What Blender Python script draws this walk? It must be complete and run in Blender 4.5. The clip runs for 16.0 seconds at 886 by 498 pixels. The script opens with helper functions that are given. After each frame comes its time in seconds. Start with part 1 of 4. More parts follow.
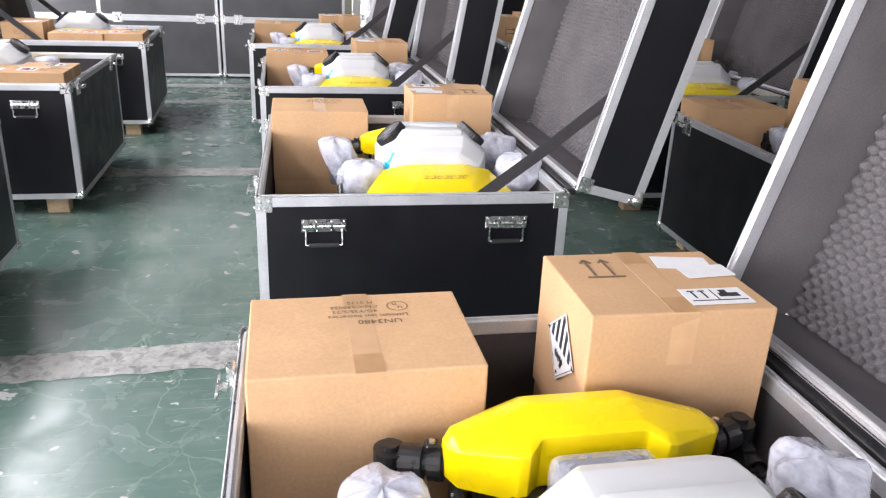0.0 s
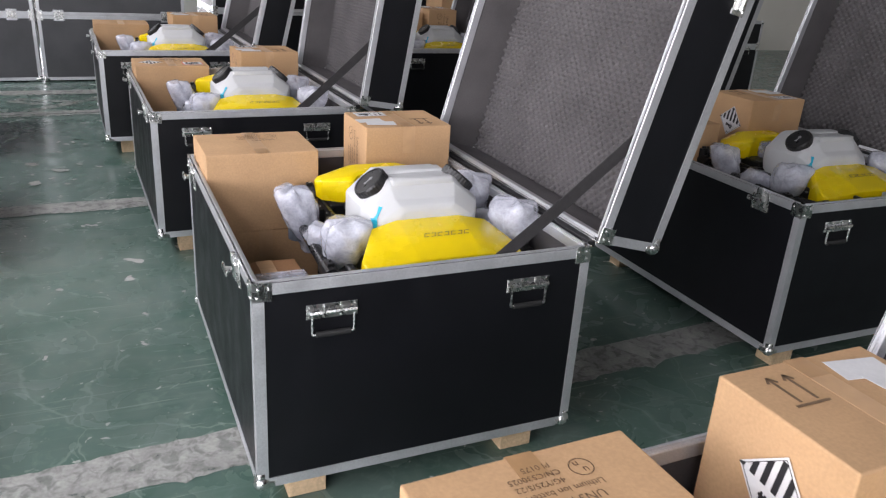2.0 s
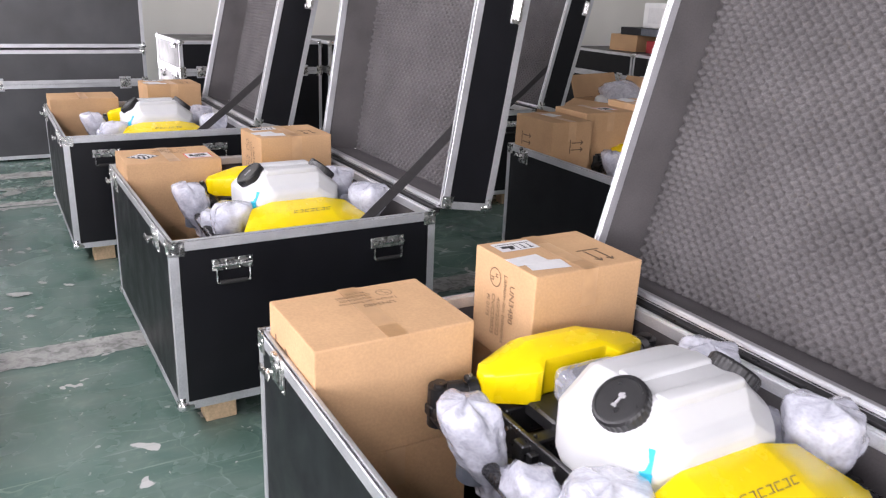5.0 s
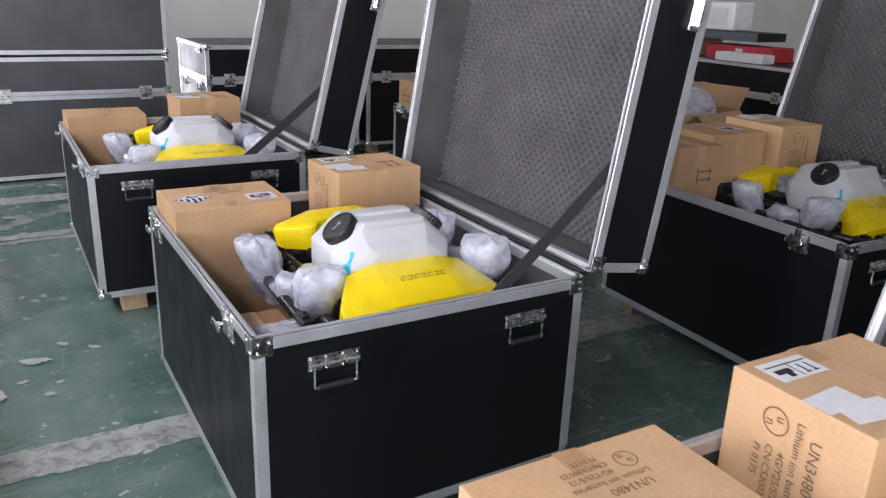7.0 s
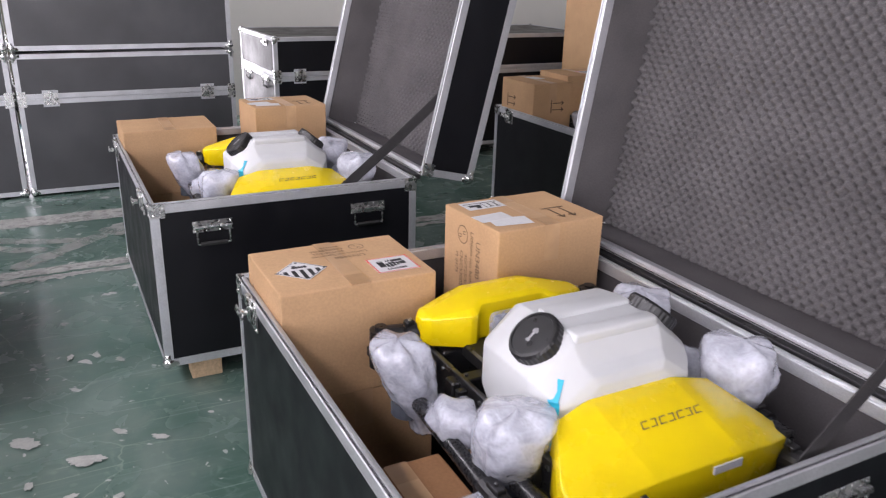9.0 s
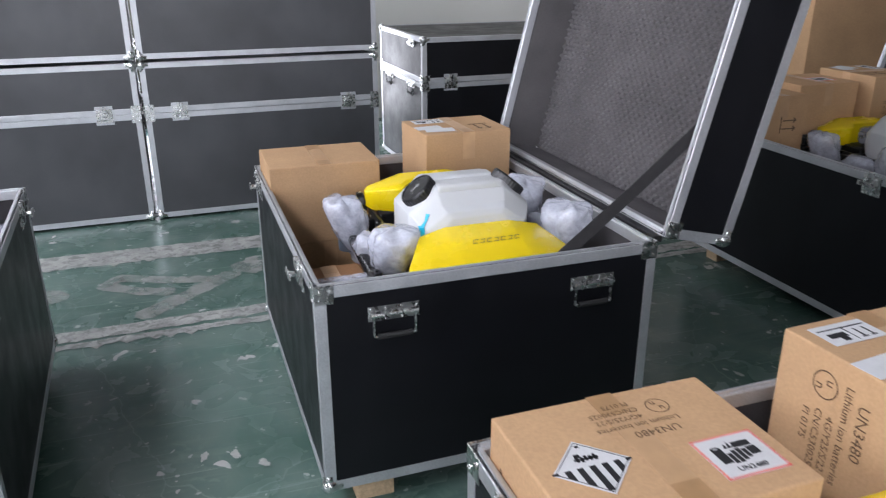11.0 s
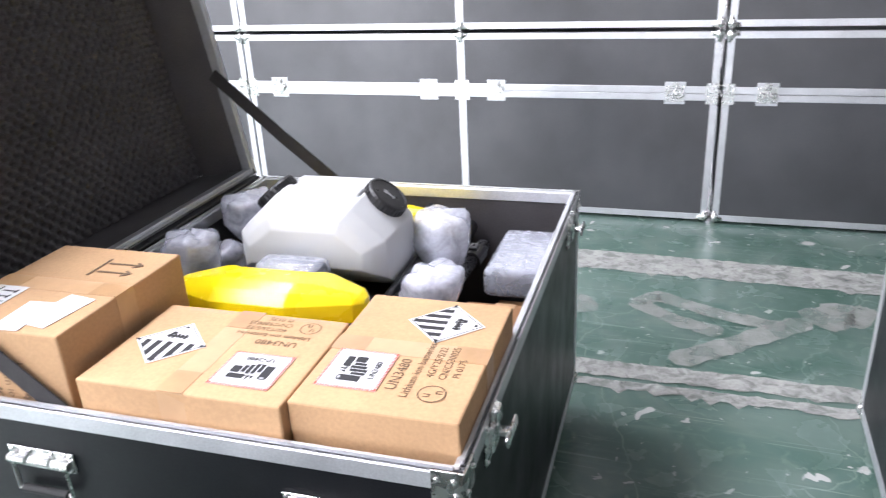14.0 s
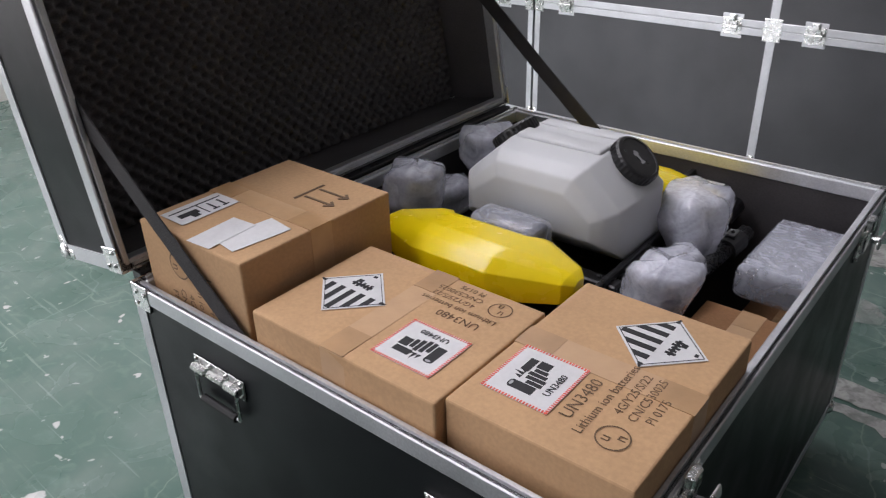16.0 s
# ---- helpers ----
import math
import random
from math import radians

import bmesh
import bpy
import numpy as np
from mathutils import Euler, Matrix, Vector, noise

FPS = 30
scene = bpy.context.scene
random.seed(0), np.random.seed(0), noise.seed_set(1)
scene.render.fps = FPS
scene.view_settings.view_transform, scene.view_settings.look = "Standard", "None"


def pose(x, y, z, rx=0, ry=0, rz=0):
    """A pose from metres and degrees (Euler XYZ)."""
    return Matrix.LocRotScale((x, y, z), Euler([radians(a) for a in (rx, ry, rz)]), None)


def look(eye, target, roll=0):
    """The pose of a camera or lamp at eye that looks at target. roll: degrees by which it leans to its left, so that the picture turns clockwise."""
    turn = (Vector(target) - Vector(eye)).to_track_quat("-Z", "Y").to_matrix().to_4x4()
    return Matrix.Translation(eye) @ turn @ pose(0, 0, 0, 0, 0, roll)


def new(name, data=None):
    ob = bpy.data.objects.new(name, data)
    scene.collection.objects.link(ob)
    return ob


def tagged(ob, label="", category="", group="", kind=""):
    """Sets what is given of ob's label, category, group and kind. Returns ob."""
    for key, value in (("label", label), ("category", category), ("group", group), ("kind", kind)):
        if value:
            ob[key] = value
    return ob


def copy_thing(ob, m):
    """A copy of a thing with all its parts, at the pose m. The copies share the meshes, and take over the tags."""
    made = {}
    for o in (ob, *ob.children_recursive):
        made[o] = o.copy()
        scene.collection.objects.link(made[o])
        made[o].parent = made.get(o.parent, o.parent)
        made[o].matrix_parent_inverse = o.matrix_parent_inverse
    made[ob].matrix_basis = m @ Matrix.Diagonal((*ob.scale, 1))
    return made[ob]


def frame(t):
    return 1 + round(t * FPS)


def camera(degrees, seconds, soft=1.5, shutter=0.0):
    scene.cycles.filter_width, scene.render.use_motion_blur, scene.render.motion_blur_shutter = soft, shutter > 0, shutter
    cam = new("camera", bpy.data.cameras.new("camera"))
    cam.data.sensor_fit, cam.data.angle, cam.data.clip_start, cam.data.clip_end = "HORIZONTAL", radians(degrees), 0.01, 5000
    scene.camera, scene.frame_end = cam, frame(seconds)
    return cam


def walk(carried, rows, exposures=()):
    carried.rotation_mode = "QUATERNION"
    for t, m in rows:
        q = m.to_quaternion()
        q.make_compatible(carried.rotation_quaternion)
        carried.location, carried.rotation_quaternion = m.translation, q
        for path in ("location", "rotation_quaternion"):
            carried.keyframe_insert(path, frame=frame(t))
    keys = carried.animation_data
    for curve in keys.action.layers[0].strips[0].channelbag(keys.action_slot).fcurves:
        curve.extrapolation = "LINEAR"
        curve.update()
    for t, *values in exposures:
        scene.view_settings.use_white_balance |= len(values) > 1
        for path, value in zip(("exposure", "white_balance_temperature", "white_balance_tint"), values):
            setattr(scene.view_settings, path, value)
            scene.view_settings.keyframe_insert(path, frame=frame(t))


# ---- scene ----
cam = camera(59.7, 16.0, 1.2, 0.22)
PATH = [
    (0, (-0.018, 0.094, 1.525), (0.349, 1.925, 0.809), 2.5),
    (0.5, (-0.148, 0.183, 1.545), (0.337, 1.974, 0.799), 3.0),
    (1, (-0.265, 0.338, 1.583), (0.327, 2.092, 0.825), 3.6),
    (1.5, (-0.365, 0.503, 1.597), (0.331, 2.217, 0.835), 3.7),
    (2, (-0.505, 0.686, 1.626), (0.304, 2.361, 0.89), 3.8),
    (2.5, (-0.548, 0.882, 1.615), (0.326, 2.542, 0.921), 3.5),
    (3, (-0.523, 1.145, 1.621), (0.381, 2.8, 0.954), 3.1),
    (3.5, (-0.533, 1.347, 1.606), (0.389, 2.999, 0.958), 2.9),
    (4, (-0.58, 1.565, 1.625), (0.355, 3.213, 0.984), 2.7),
    (4.2, (-0.602, 1.658, 1.632), (0.34, 3.301, 0.991), 2.5),
    (6.3, (-0.7, 2.611, 1.613), (0.265, 4.246, 0.984), 2.5),
    (6.5, (-0.701, 2.694, 1.603), (0.255, 4.334, 0.973), 2.3),
    (7, (-0.684, 2.952, 1.607), (0.267, 4.591, 0.968), 2.2),
    (7.5, (-0.675, 3.194, 1.588), (0.268, 4.834, 0.941), 2.2),
    (8, (-0.675, 3.442, 1.596), (0.246, 5.089, 0.935), 2.0),
    (8.5, (-0.647, 3.695, 1.593), (0.237, 5.356, 0.916), 1.6),
    (8.7, (-0.63, 3.797, 1.597), (0.241, 5.464, 0.916), 1.6),
    (10.8, (-0.662, 4.825, 1.592), (-0.012, 6.575, 0.875), 0.2),
    (11, (-0.659, 4.919, 1.594), (-0.053, 6.684, 0.876), -0.0),
    (11.5, (-0.678, 5.145, 1.571), (-0.213, 6.949, 0.842), -1.0),
    (12, (-0.74, 5.344, 1.576), (-0.413, 7.174, 0.839), -1.5),
    (12.5, (-0.783, 5.518, 1.564), (-0.623, 7.368, 0.821), -2.1),
    (13, (-0.818, 5.702, 1.567), (-0.846, 7.555, 0.814), -2.3),
    (13.5, (-0.859, 5.835, 1.543), (-1.147, 7.66, 0.777), -2.3),
    (14, (-0.871, 5.88, 1.526), (-1.511, 7.607, 0.747), -3.0),
    (14.5, (-0.873, 5.927, 1.52), (-1.765, 7.528, 0.72), -2.8),
    (15, (-0.888, 6.026, 1.503), (-1.898, 7.537, 0.668), -2.3),
    (15.5, (-0.907, 6.098, 1.496), (-1.993, 7.52, 0.603), -1.5),
    (16, (-0.913, 6.154, 1.522), (-2.097, 7.458, 0.573), -1.5),
]
EXPOSURES = [(0.0, 0.3, 6500, 10), (1.0, 0.53, 6450, 10), (1.5, 0.1, 6450, 10), (2.0, -0.33, 6450, 9), (3.0, -0.5, 6600, 14), (4.0, -0.2, 6600, 15), (6.5, 0.46, 6250, 8), (7.0, -0.11, 6200, 10), (7.5, -0.35, 6200, 11),
             (8.0, -0.39, 6350, 13), (8.5, -0.07, 6500, 15), (11.0, -0.11, 6050, 7), (11.5, -0.25, 6150, 10), (12.0, 0.33, 6200, 12), (12.5, 0.62, 6200, 11), (13.0, 0.64, 6150, 12), (13.5, 0.88, 6050, 12), (14.0, 0.64, 6200, 9), (14.5, -0.45, 6350, 8), (15.0, -0.79, 6450, 10), (16.0, -0.82, 6450, 10)]
walk(cam, [(t, look(eye, target, roll)) for t, eye, target, roll in PATH], EXPOSURES)

# ---------------------------------------------------------------- world and light
world = bpy.data.worlds.new("world")
scene.world = world
world.use_nodes = True
wn = world.node_tree.nodes
sky = wn.new("ShaderNodeTexSky")
sky.sky_type, sky.sun_disc = "NISHITA", False
sky.sun_elevation, sky.sun_rotation = radians(40), radians(250)
world.node_tree.links.new(sky.outputs[0], wn["Background"].inputs[0])
wn["Background"].inputs[1].default_value = 0.1

ROOM = (-6.5, 15.0, -5.5, 12.6, 4.6)  # x0, x1, y0, y1, height
DAY = (0.97, 0.925, 0.99)


def area_light(name, eye, target, sx, sy, watts, colour):
    lamp = bpy.data.lights.new(name, "AREA")
    lamp.shape, lamp.size, lamp.size_y, lamp.energy, lamp.color = "RECTANGLE", sx, sy, watts, colour
    ob = new(name, lamp)
    ob.matrix_world = look(eye, target)
    return ob


WEST_WINDOWS_AND_FILL = [(-4.8, -2.2), (-1.6, 1.0), (3.4, 6.0), (9.2, 11.8)]              # y ranges in the wall at x0; the last two are unseen, added as fill
WINDOWS_SOUTH = [(-5.6, -2.4), (-1.4, 1.8)]             # x ranges in the wall at y0
ADDED_DOOR_NORTH = [(-1.6, 0.9)]                              # x range of an unseen glazed door at y1, added for sheen on the raised cases
ADDED_ROOF_LIGHTS = [(-4.4, -3.0), (6.6, 8.0)]                # x ranges of the roof lights, unseen and added as fill from above
ADDED_ROOF_LIGHT_Y = (-1.0, 10.5)                             # their y range
SILL, HEAD = 1.0, 3.9
MID = (SILL + HEAD) / 2
for a, b in ADDED_DOOR_NORTH:
    area_light("door_light", ((a + b) / 2, ROOM[3] + 0.05, 1.4), ((a + b) / 2, 0, 1.2), b - a, 2.7, 130, DAY)
for (a, b), watts in zip(WEST_WINDOWS_AND_FILL, (380, 390, 250, 240)):
    area_light("window_light", (ROOM[0] - 0.05, (a + b) / 2, MID), (0, (a + b) / 2 + 1.5, MID - 0.6), b - a, HEAD - SILL, watts, DAY)
for (a, b), watts in zip(WINDOWS_SOUTH, (370, 160)):
    area_light("window_light", ((a + b) / 2, ROOM[2] - 0.05, MID), ((a + b) / 2, 0, MID - 0.6), b - a, HEAD - SILL, watts, DAY)
for (a, b), watts in zip(ADDED_ROOF_LIGHTS, (700, 90)):
    area_light("roof_light", ((a + b) / 2, sum(ADDED_ROOF_LIGHT_Y) / 2, ROOM[4] + 0.25), ((a + b) / 2, sum(ADDED_ROOF_LIGHT_Y) / 2 - 0.001, 0), b - a, ADDED_ROOF_LIGHT_Y[1] - ADDED_ROOF_LIGHT_Y[0], watts, DAY)

# ---------------------------------------------------------------- materials


def material(name, colour=(0.5, 0.5, 0.5), rough=0.5, metal=0.0, vary=0.0, vary_scale=8.0, fine=0.0, fine_scale=120.0,
             bump=0.0, bump_scale=60.0, rough_vary=0.0, coat=0.0, specular=0.5, per_object=0.0):
    """A principled material with colour variation at two scales, uneven gloss and a fine relief."""
    m = bpy.data.materials.new(name)
    m.use_nodes = True
    t = m.node_tree
    n, link = t.nodes, t.links.new
    p = n["Principled BSDF"]
    p.inputs["Base Color"].default_value = (*colour, 1)
    p.inputs["Roughness"].default_value = rough
    p.inputs["Metallic"].default_value = metal
    p.inputs["Coat Weight"].default_value = coat
    p.inputs["Specular IOR Level"].default_value = specular
    coord = n.new("ShaderNodeTexCoord")
    col = None

    def noise_node(scale, detail=4.0):
        k = n.new("ShaderNodeTexNoise")
        k.inputs["Scale"].default_value, k.inputs["Detail"].default_value = scale, detail
        link(coord.outputs["Object"], k.inputs["Vector"])
        return k

    def shade(source, low, high, before):
        r = n.new("ShaderNodeMapRange")
        r.inputs["From Min"].default_value, r.inputs["From Max"].default_value = 0.3, 0.7
        r.inputs["To Min"].default_value, r.inputs["To Max"].default_value = low, high
        link(source, r.inputs["Value"])
        mix = n.new("ShaderNodeMix")
        mix.data_type, mix.blend_type = "RGBA", "MULTIPLY"
        mix.inputs["Factor"].default_value = 1
        if before is None:
            mix.inputs["A"].default_value = (*colour, 1)
        else:
            link(before, mix.inputs["A"])
        link(r.outputs["Result"], mix.inputs["B"])
        return mix.outputs["Result"]
    if vary:
        col = shade(noise_node(vary_scale).outputs["Fac"], 1 - vary, 1 + vary * 0.6, col)
    if fine:
        col = shade(noise_node(fine_scale, 2).outputs["Fac"], 1 - fine, 1 + fine, col)
    if per_object:
        info = n.new("ShaderNodeObjectInfo")
        r = n.new("ShaderNodeMapRange")
        r.inputs["To Min"].default_value, r.inputs["To Max"].default_value = 0.3, 0.7
        link(info.outputs["Random"], r.inputs["Value"])
        col = shade(r.outputs["Result"], 1 - per_object, 1 + per_object, col)
    if col:
        link(col, p.inputs["Base Color"])
    if rough_vary:
        r = n.new("ShaderNodeMapRange")
        r.inputs["From Min"].default_value, r.inputs["From Max"].default_value = 0.3, 0.7
        r.inputs["To Min"].default_value, r.inputs["To Max"].default_value = max(0.02, rough - rough_vary), min(1, rough + rough_vary)
        link(noise_node(vary_scale * 1.7).outputs["Fac"], r.inputs["Value"])
        link(r.outputs["Result"], p.inputs["Roughness"])
    if bump:
        b = n.new("ShaderNodeBump")
        b.inputs["Strength"].default_value, b.inputs["Distance"].default_value = bump, 0.004
        link(noise_node(bump_scale, 3).outputs["Fac"], b.inputs["Height"])
        link(b.outputs["Normal"], p.inputs["Normal"])
    return m


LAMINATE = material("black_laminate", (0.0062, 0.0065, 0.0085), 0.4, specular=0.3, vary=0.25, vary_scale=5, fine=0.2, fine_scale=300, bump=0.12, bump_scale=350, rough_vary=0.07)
# lighter copy of the laminate; the far stack's sheen is in its colour
SHEEN_LAMINATE = material("sheen_black_laminate", (0.064, 0.065, 0.070), 0.42, specular=0.6, vary=0.25, vary_scale=3, fine=0.15, fine_scale=260, bump=0.1, bump_scale=350, rough_vary=0.08)
LINER = material("grey_liner", (0.094, 0.087, 0.089), 0.75, vary=0.2, vary_scale=6, fine=0.12, fine_scale=200, bump=0.1, bump_scale=250)
# darker copy of the liner; shade inside the cases is in its colour
SHADED_LINER = material("shaded_grey_liner", (0.062, 0.058, 0.06), 0.8, vary=0.2, vary_scale=6, fine=0.12, fine_scale=200, bump=0.1, bump_scale=250, specular=0.3)
FOAM = material("grey_foam", (0.112, 0.106, 0.108), 0.95, vary=0.18, vary_scale=4, fine=0.2, fine_scale=260, bump=0.25, bump_scale=300, specular=0.15)
ALU = material("brushed_aluminium", (0.64, 0.65, 0.67), 0.45, 0.7, vary=0.12, vary_scale=7, fine=0.08, fine_scale=220, rough_vary=0.1)
CHROME = material("zinc_plate", (0.72, 0.72, 0.71), 0.27, 1.0, vary=0.1, vary_scale=30, rough_vary=0.08)
CARD = material("corrugated_cardboard", (0.52, 0.33, 0.18), 0.85, vary=0.1, vary_scale=5, fine=0.06, fine_scale=140, bump=0.08, bump_scale=90, specular=0.2, per_object=0.08)
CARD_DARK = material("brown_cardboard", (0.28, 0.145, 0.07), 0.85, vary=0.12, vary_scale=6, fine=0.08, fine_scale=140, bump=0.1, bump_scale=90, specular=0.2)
TAPE_END = material("doubled_packing_tape", (0.42, 0.25, 0.12), 0.35, vary=0.12, vary_scale=20, bump=0.1, bump_scale=60)
TAPE = material("brown_packing_tape", (0.525, 0.33, 0.178), 0.4, vary=0.1, vary_scale=20, bump=0.1, bump_scale=60)
INK = material("brown_black_ink", (0.155, 0.097, 0.054), 0.8, vary=0.2, vary_scale=60)
BLACK_INK = material("black_ink", (0.015, 0.015, 0.017), 0.7, vary=0.2, vary_scale=60)
PAPER = material("white_label_paper", (0.66, 0.66, 0.66), 0.55, vary=0.06, vary_scale=20, fine=0.03)
GREY_INK = material("grey_print", (0.35, 0.35, 0.36), 0.7, vary=0.2, vary_scale=60)
RED_INK = material("red_hatch_print", (0.75, 0.12, 0.08), 0.6, vary=0.2, vary_scale=60)
YELLOW = material("yellow_gloss_plastic", (0.88, 0.66, 0.003), 0.25, vary=0.06, vary_scale=6, rough_vary=0.06, bump=0.03, bump_scale=30)
TANK = material("milky_tank_plastic", (0.57, 0.58, 0.585), 0.42, vary=0.06, vary_scale=5, bump=0.05, bump_scale=40)
TANK.node_tree.nodes["Principled BSDF"].inputs["Subsurface Weight"].default_value = 0.25
TANK.node_tree.nodes["Principled BSDF"].inputs["Subsurface Radius"].default_value = (0.02, 0.02, 0.02)
BLACK = material("black_plastic", (0.014, 0.014, 0.015), 0.35, vary=0.3, vary_scale=20, bump=0.05, bump_scale=120, rough_vary=0.1)
CARBON = material("carbon_tube", (0.02, 0.02, 0.022), 0.28, vary=0.4, vary_scale=90, rough_vary=0.08)
STRAP = material("black_webbing", (0.03, 0.028, 0.029), 0.8, vary=0.2, vary_scale=30, bump=0.3, bump_scale=500)
CYAN = material("cyan_gauge_print", (0.02, 0.42, 0.6), 0.45, vary=0.1, vary_scale=40)
WOOD = material("pale_pine_wood", (0.6, 0.44, 0.27), 0.75, vary=0.2, vary_scale=12, fine=0.15, fine_scale=90, bump=0.15, bump_scale=80)
PLASTER = material("white_wall_paint", (0.78, 0.76, 0.70), 0.75, vary=0.06, vary_scale=1.2, fine=0.03, bump=0.06, bump_scale=60)
# unseen ceiling, kept dark to hold down the bounced light
UNSEEN_CEIL = material("unseen_grey_ceiling", (0.26, 0.26, 0.27), 0.7, vary=0.1, vary_scale=0.8, fine=0.03)
WHITE_PLASTIC = material("white_plastic", (0.75, 0.75, 0.74), 0.4, vary=0.06, vary_scale=8)
RED = material("red_cloth_print", (0.45, 0.03, 0.04), 0.6, vary=0.2, vary_scale=10)
SLATE = material("slate_grey_plastic", (0.09, 0.10, 0.12), 0.5, vary=0.15, vary_scale=30)
RUBBER = material("black_rubber", (0.018, 0.018, 0.018), 0.7, vary=0.2, vary_scale=30)


def bubble_material(name, low, high):
    """Clear bubble wrap: half see-through crinkled film with small blisters."""
    m = material(name, (0.80, 0.82, 0.92), 0.1, coat=0.8, vary=0.05, vary_scale=14)
    t = m.node_tree
    n, link = t.nodes, t.links.new
    p = n["Principled BSDF"]
    coord = n.new("ShaderNodeTexCoord")
    cells = n.new("ShaderNodeTexVoronoi")
    cells.inputs["Scale"].default_value = 110
    crinkle = n.new("ShaderNodeTexNoise")
    crinkle.inputs["Scale"].default_value, crinkle.inputs["Detail"].default_value, crinkle.inputs["Distortion"].default_value = 22, 3, 1.2
    link(coord.outputs["Object"], cells.inputs["Vector"])
    link(coord.outputs["Object"], crinkle.inputs["Vector"])
    b1, b2 = n.new("ShaderNodeBump"), n.new("ShaderNodeBump")
    b1.inputs["Strength"].default_value, b1.inputs["Distance"].default_value = 0.16, 0.003
    b2.inputs["Strength"].default_value, b2.inputs["Distance"].default_value = 0.75, 0.009
    link(cells.outputs["Distance"], b1.inputs["Height"])
    link(crinkle.outputs["Fac"], b2.inputs["Height"])
    link(b1.outputs["Normal"], b2.inputs["Normal"])
    link(b2.outputs["Normal"], p.inputs["Normal"])
    r = n.new("ShaderNodeMapRange")
    r.inputs["From Min"].default_value, r.inputs["From Max"].default_value = 0.35, 0.65
    r.inputs["To Min"].default_value, r.inputs["To Max"].default_value = low, high
    link(crinkle.outputs["Fac"], r.inputs["Value"])
    dots = n.new("ShaderNodeMapRange")
    dots.inputs["From Min"].default_value, dots.inputs["From Max"].default_value = 0.2, 0.6
    dots.inputs["To Min"].default_value, dots.inputs["To Max"].default_value = 0.93, 1.03
    link(cells.outputs["Distance"], dots.inputs["Value"])
    both = n.new("ShaderNodeMath")
    both.operation, both.use_clamp = "MULTIPLY", True
    link(r.outputs["Result"], both.inputs[0])
    link(dots.outputs["Result"], both.inputs[1])
    link(both.outputs["Value"], p.inputs["Alpha"])
    return m


BUBBLE = bubble_material("bubble_wrap", 0.44, 0.62)
CLEAR_BUBBLE = bubble_material("thin_bubble_wrap", 0.2, 0.42)


def floor_material():
    """Green floor paint, scuffed and scratched, with bands where the paint has worn to grey concrete."""
    m = material("worn_green_floor_paint", (0.055, 0.125, 0.095), 0.25)
    t = m.node_tree
    n, link = t.nodes, t.links.new
    p = n["Principled BSDF"]
    coord = n.new("ShaderNodeTexCoord")

    def tex(kind, scale, detail=5.0, distortion=0.0, stretch=None):
        k = n.new(kind)
        k.inputs["Scale"].default_value = scale
        if kind == "ShaderNodeTexNoise":
            k.inputs["Detail"].default_value, k.inputs["Distortion"].default_value = detail, distortion
        if stretch:
            mp = n.new("ShaderNodeMapping")
            mp.inputs["Scale"].default_value, mp.inputs["Rotation"].default_value = stretch[:3], (0, 0, stretch[3])
            link(coord.outputs["Object"], mp.inputs["Vector"])
            link(mp.outputs["Vector"], k.inputs["Vector"])
        else:
            link(coord.outputs["Object"], k.inputs["Vector"])
        return k.outputs["Distance"] if kind == "ShaderNodeTexVoronoi" else k.outputs["Fac"]

    def rng(v, a, b, lo, hi):
        r = n.new("ShaderNodeMapRange")
        for key, val in (("From Min", a), ("From Max", b), ("To Min", lo), ("To Max", hi)):
            r.inputs[key].default_value = val
        link(v, r.inputs["Value"])
        return r.outputs["Result"]

    def mixed(fac, a, b):
        k = n.new("ShaderNodeMix")
        k.data_type = "RGBA"
        link(fac, k.inputs["Factor"])
        for key, val in (("A", a), ("B", b)):
            if isinstance(val, tuple):
                k.inputs[key].default_value = (*val, 1)
            else:
                link(val, k.inputs[key])
        return k.outputs["Result"]
    base = mixed(rng(tex("ShaderNodeTexNoise", 0.9, 6, 0.6), 0.35, 0.65, 0, 1), (0.062, 0.115, 0.091), (0.098, 0.160, 0.132))
    cloud = mixed(rng(tex("ShaderNodeTexNoise", 3.2, 8, 1.0), 0.40, 0.68, 0, 0.6), base, (0.165, 0.215, 0.19))
    scuff = mixed(rng(tex("ShaderNodeTexNoise", 14, 8, 1.5), 0.55, 0.75, 0, 0.45), cloud, (0.19, 0.27, 0.23))
    drag = mixed(rng(tex("ShaderNodeTexNoise", 4, 6, 0.5, (0.5, 9, 1, 0.05)), 0.56, 0.7, 0, 0.22), scuff, (0.2, 0.27, 0.235))
    chips = mixed(rng(tex("ShaderNodeTexNoise", 6.5, 3, 0.5), 0.686, 0.694, 0, 0.95), drag, (0.50, 0.50, 0.48))
    specks = mixed(rng(tex("ShaderNodeTexNoise", 21, 2, 0.4), 0.70, 0.715, 0, 0.8), chips, (0.45, 0.48, 0.45))
    crack = n.new("ShaderNodeTexVoronoi")
    crack.feature = "DISTANCE_TO_EDGE"
    crack.inputs["Scale"].default_value = 1.15
    bent = n.new("ShaderNodeTexNoise")
    bent.inputs["Scale"].default_value, bent.inputs["Detail"].default_value = 1.6, 5
    link(coord.outputs["Object"], bent.inputs["Vector"])
    add = n.new("ShaderNodeVectorMath")
    add.operation = "MULTIPLY_ADD"
    add.inputs[1].default_value = (0.7, 0.7, 0)
    link(bent.outputs["Color"], add.inputs[0])
    link(coord.outputs["Object"], add.inputs[2])
    link(add.outputs["Vector"], crack.inputs["Vector"])
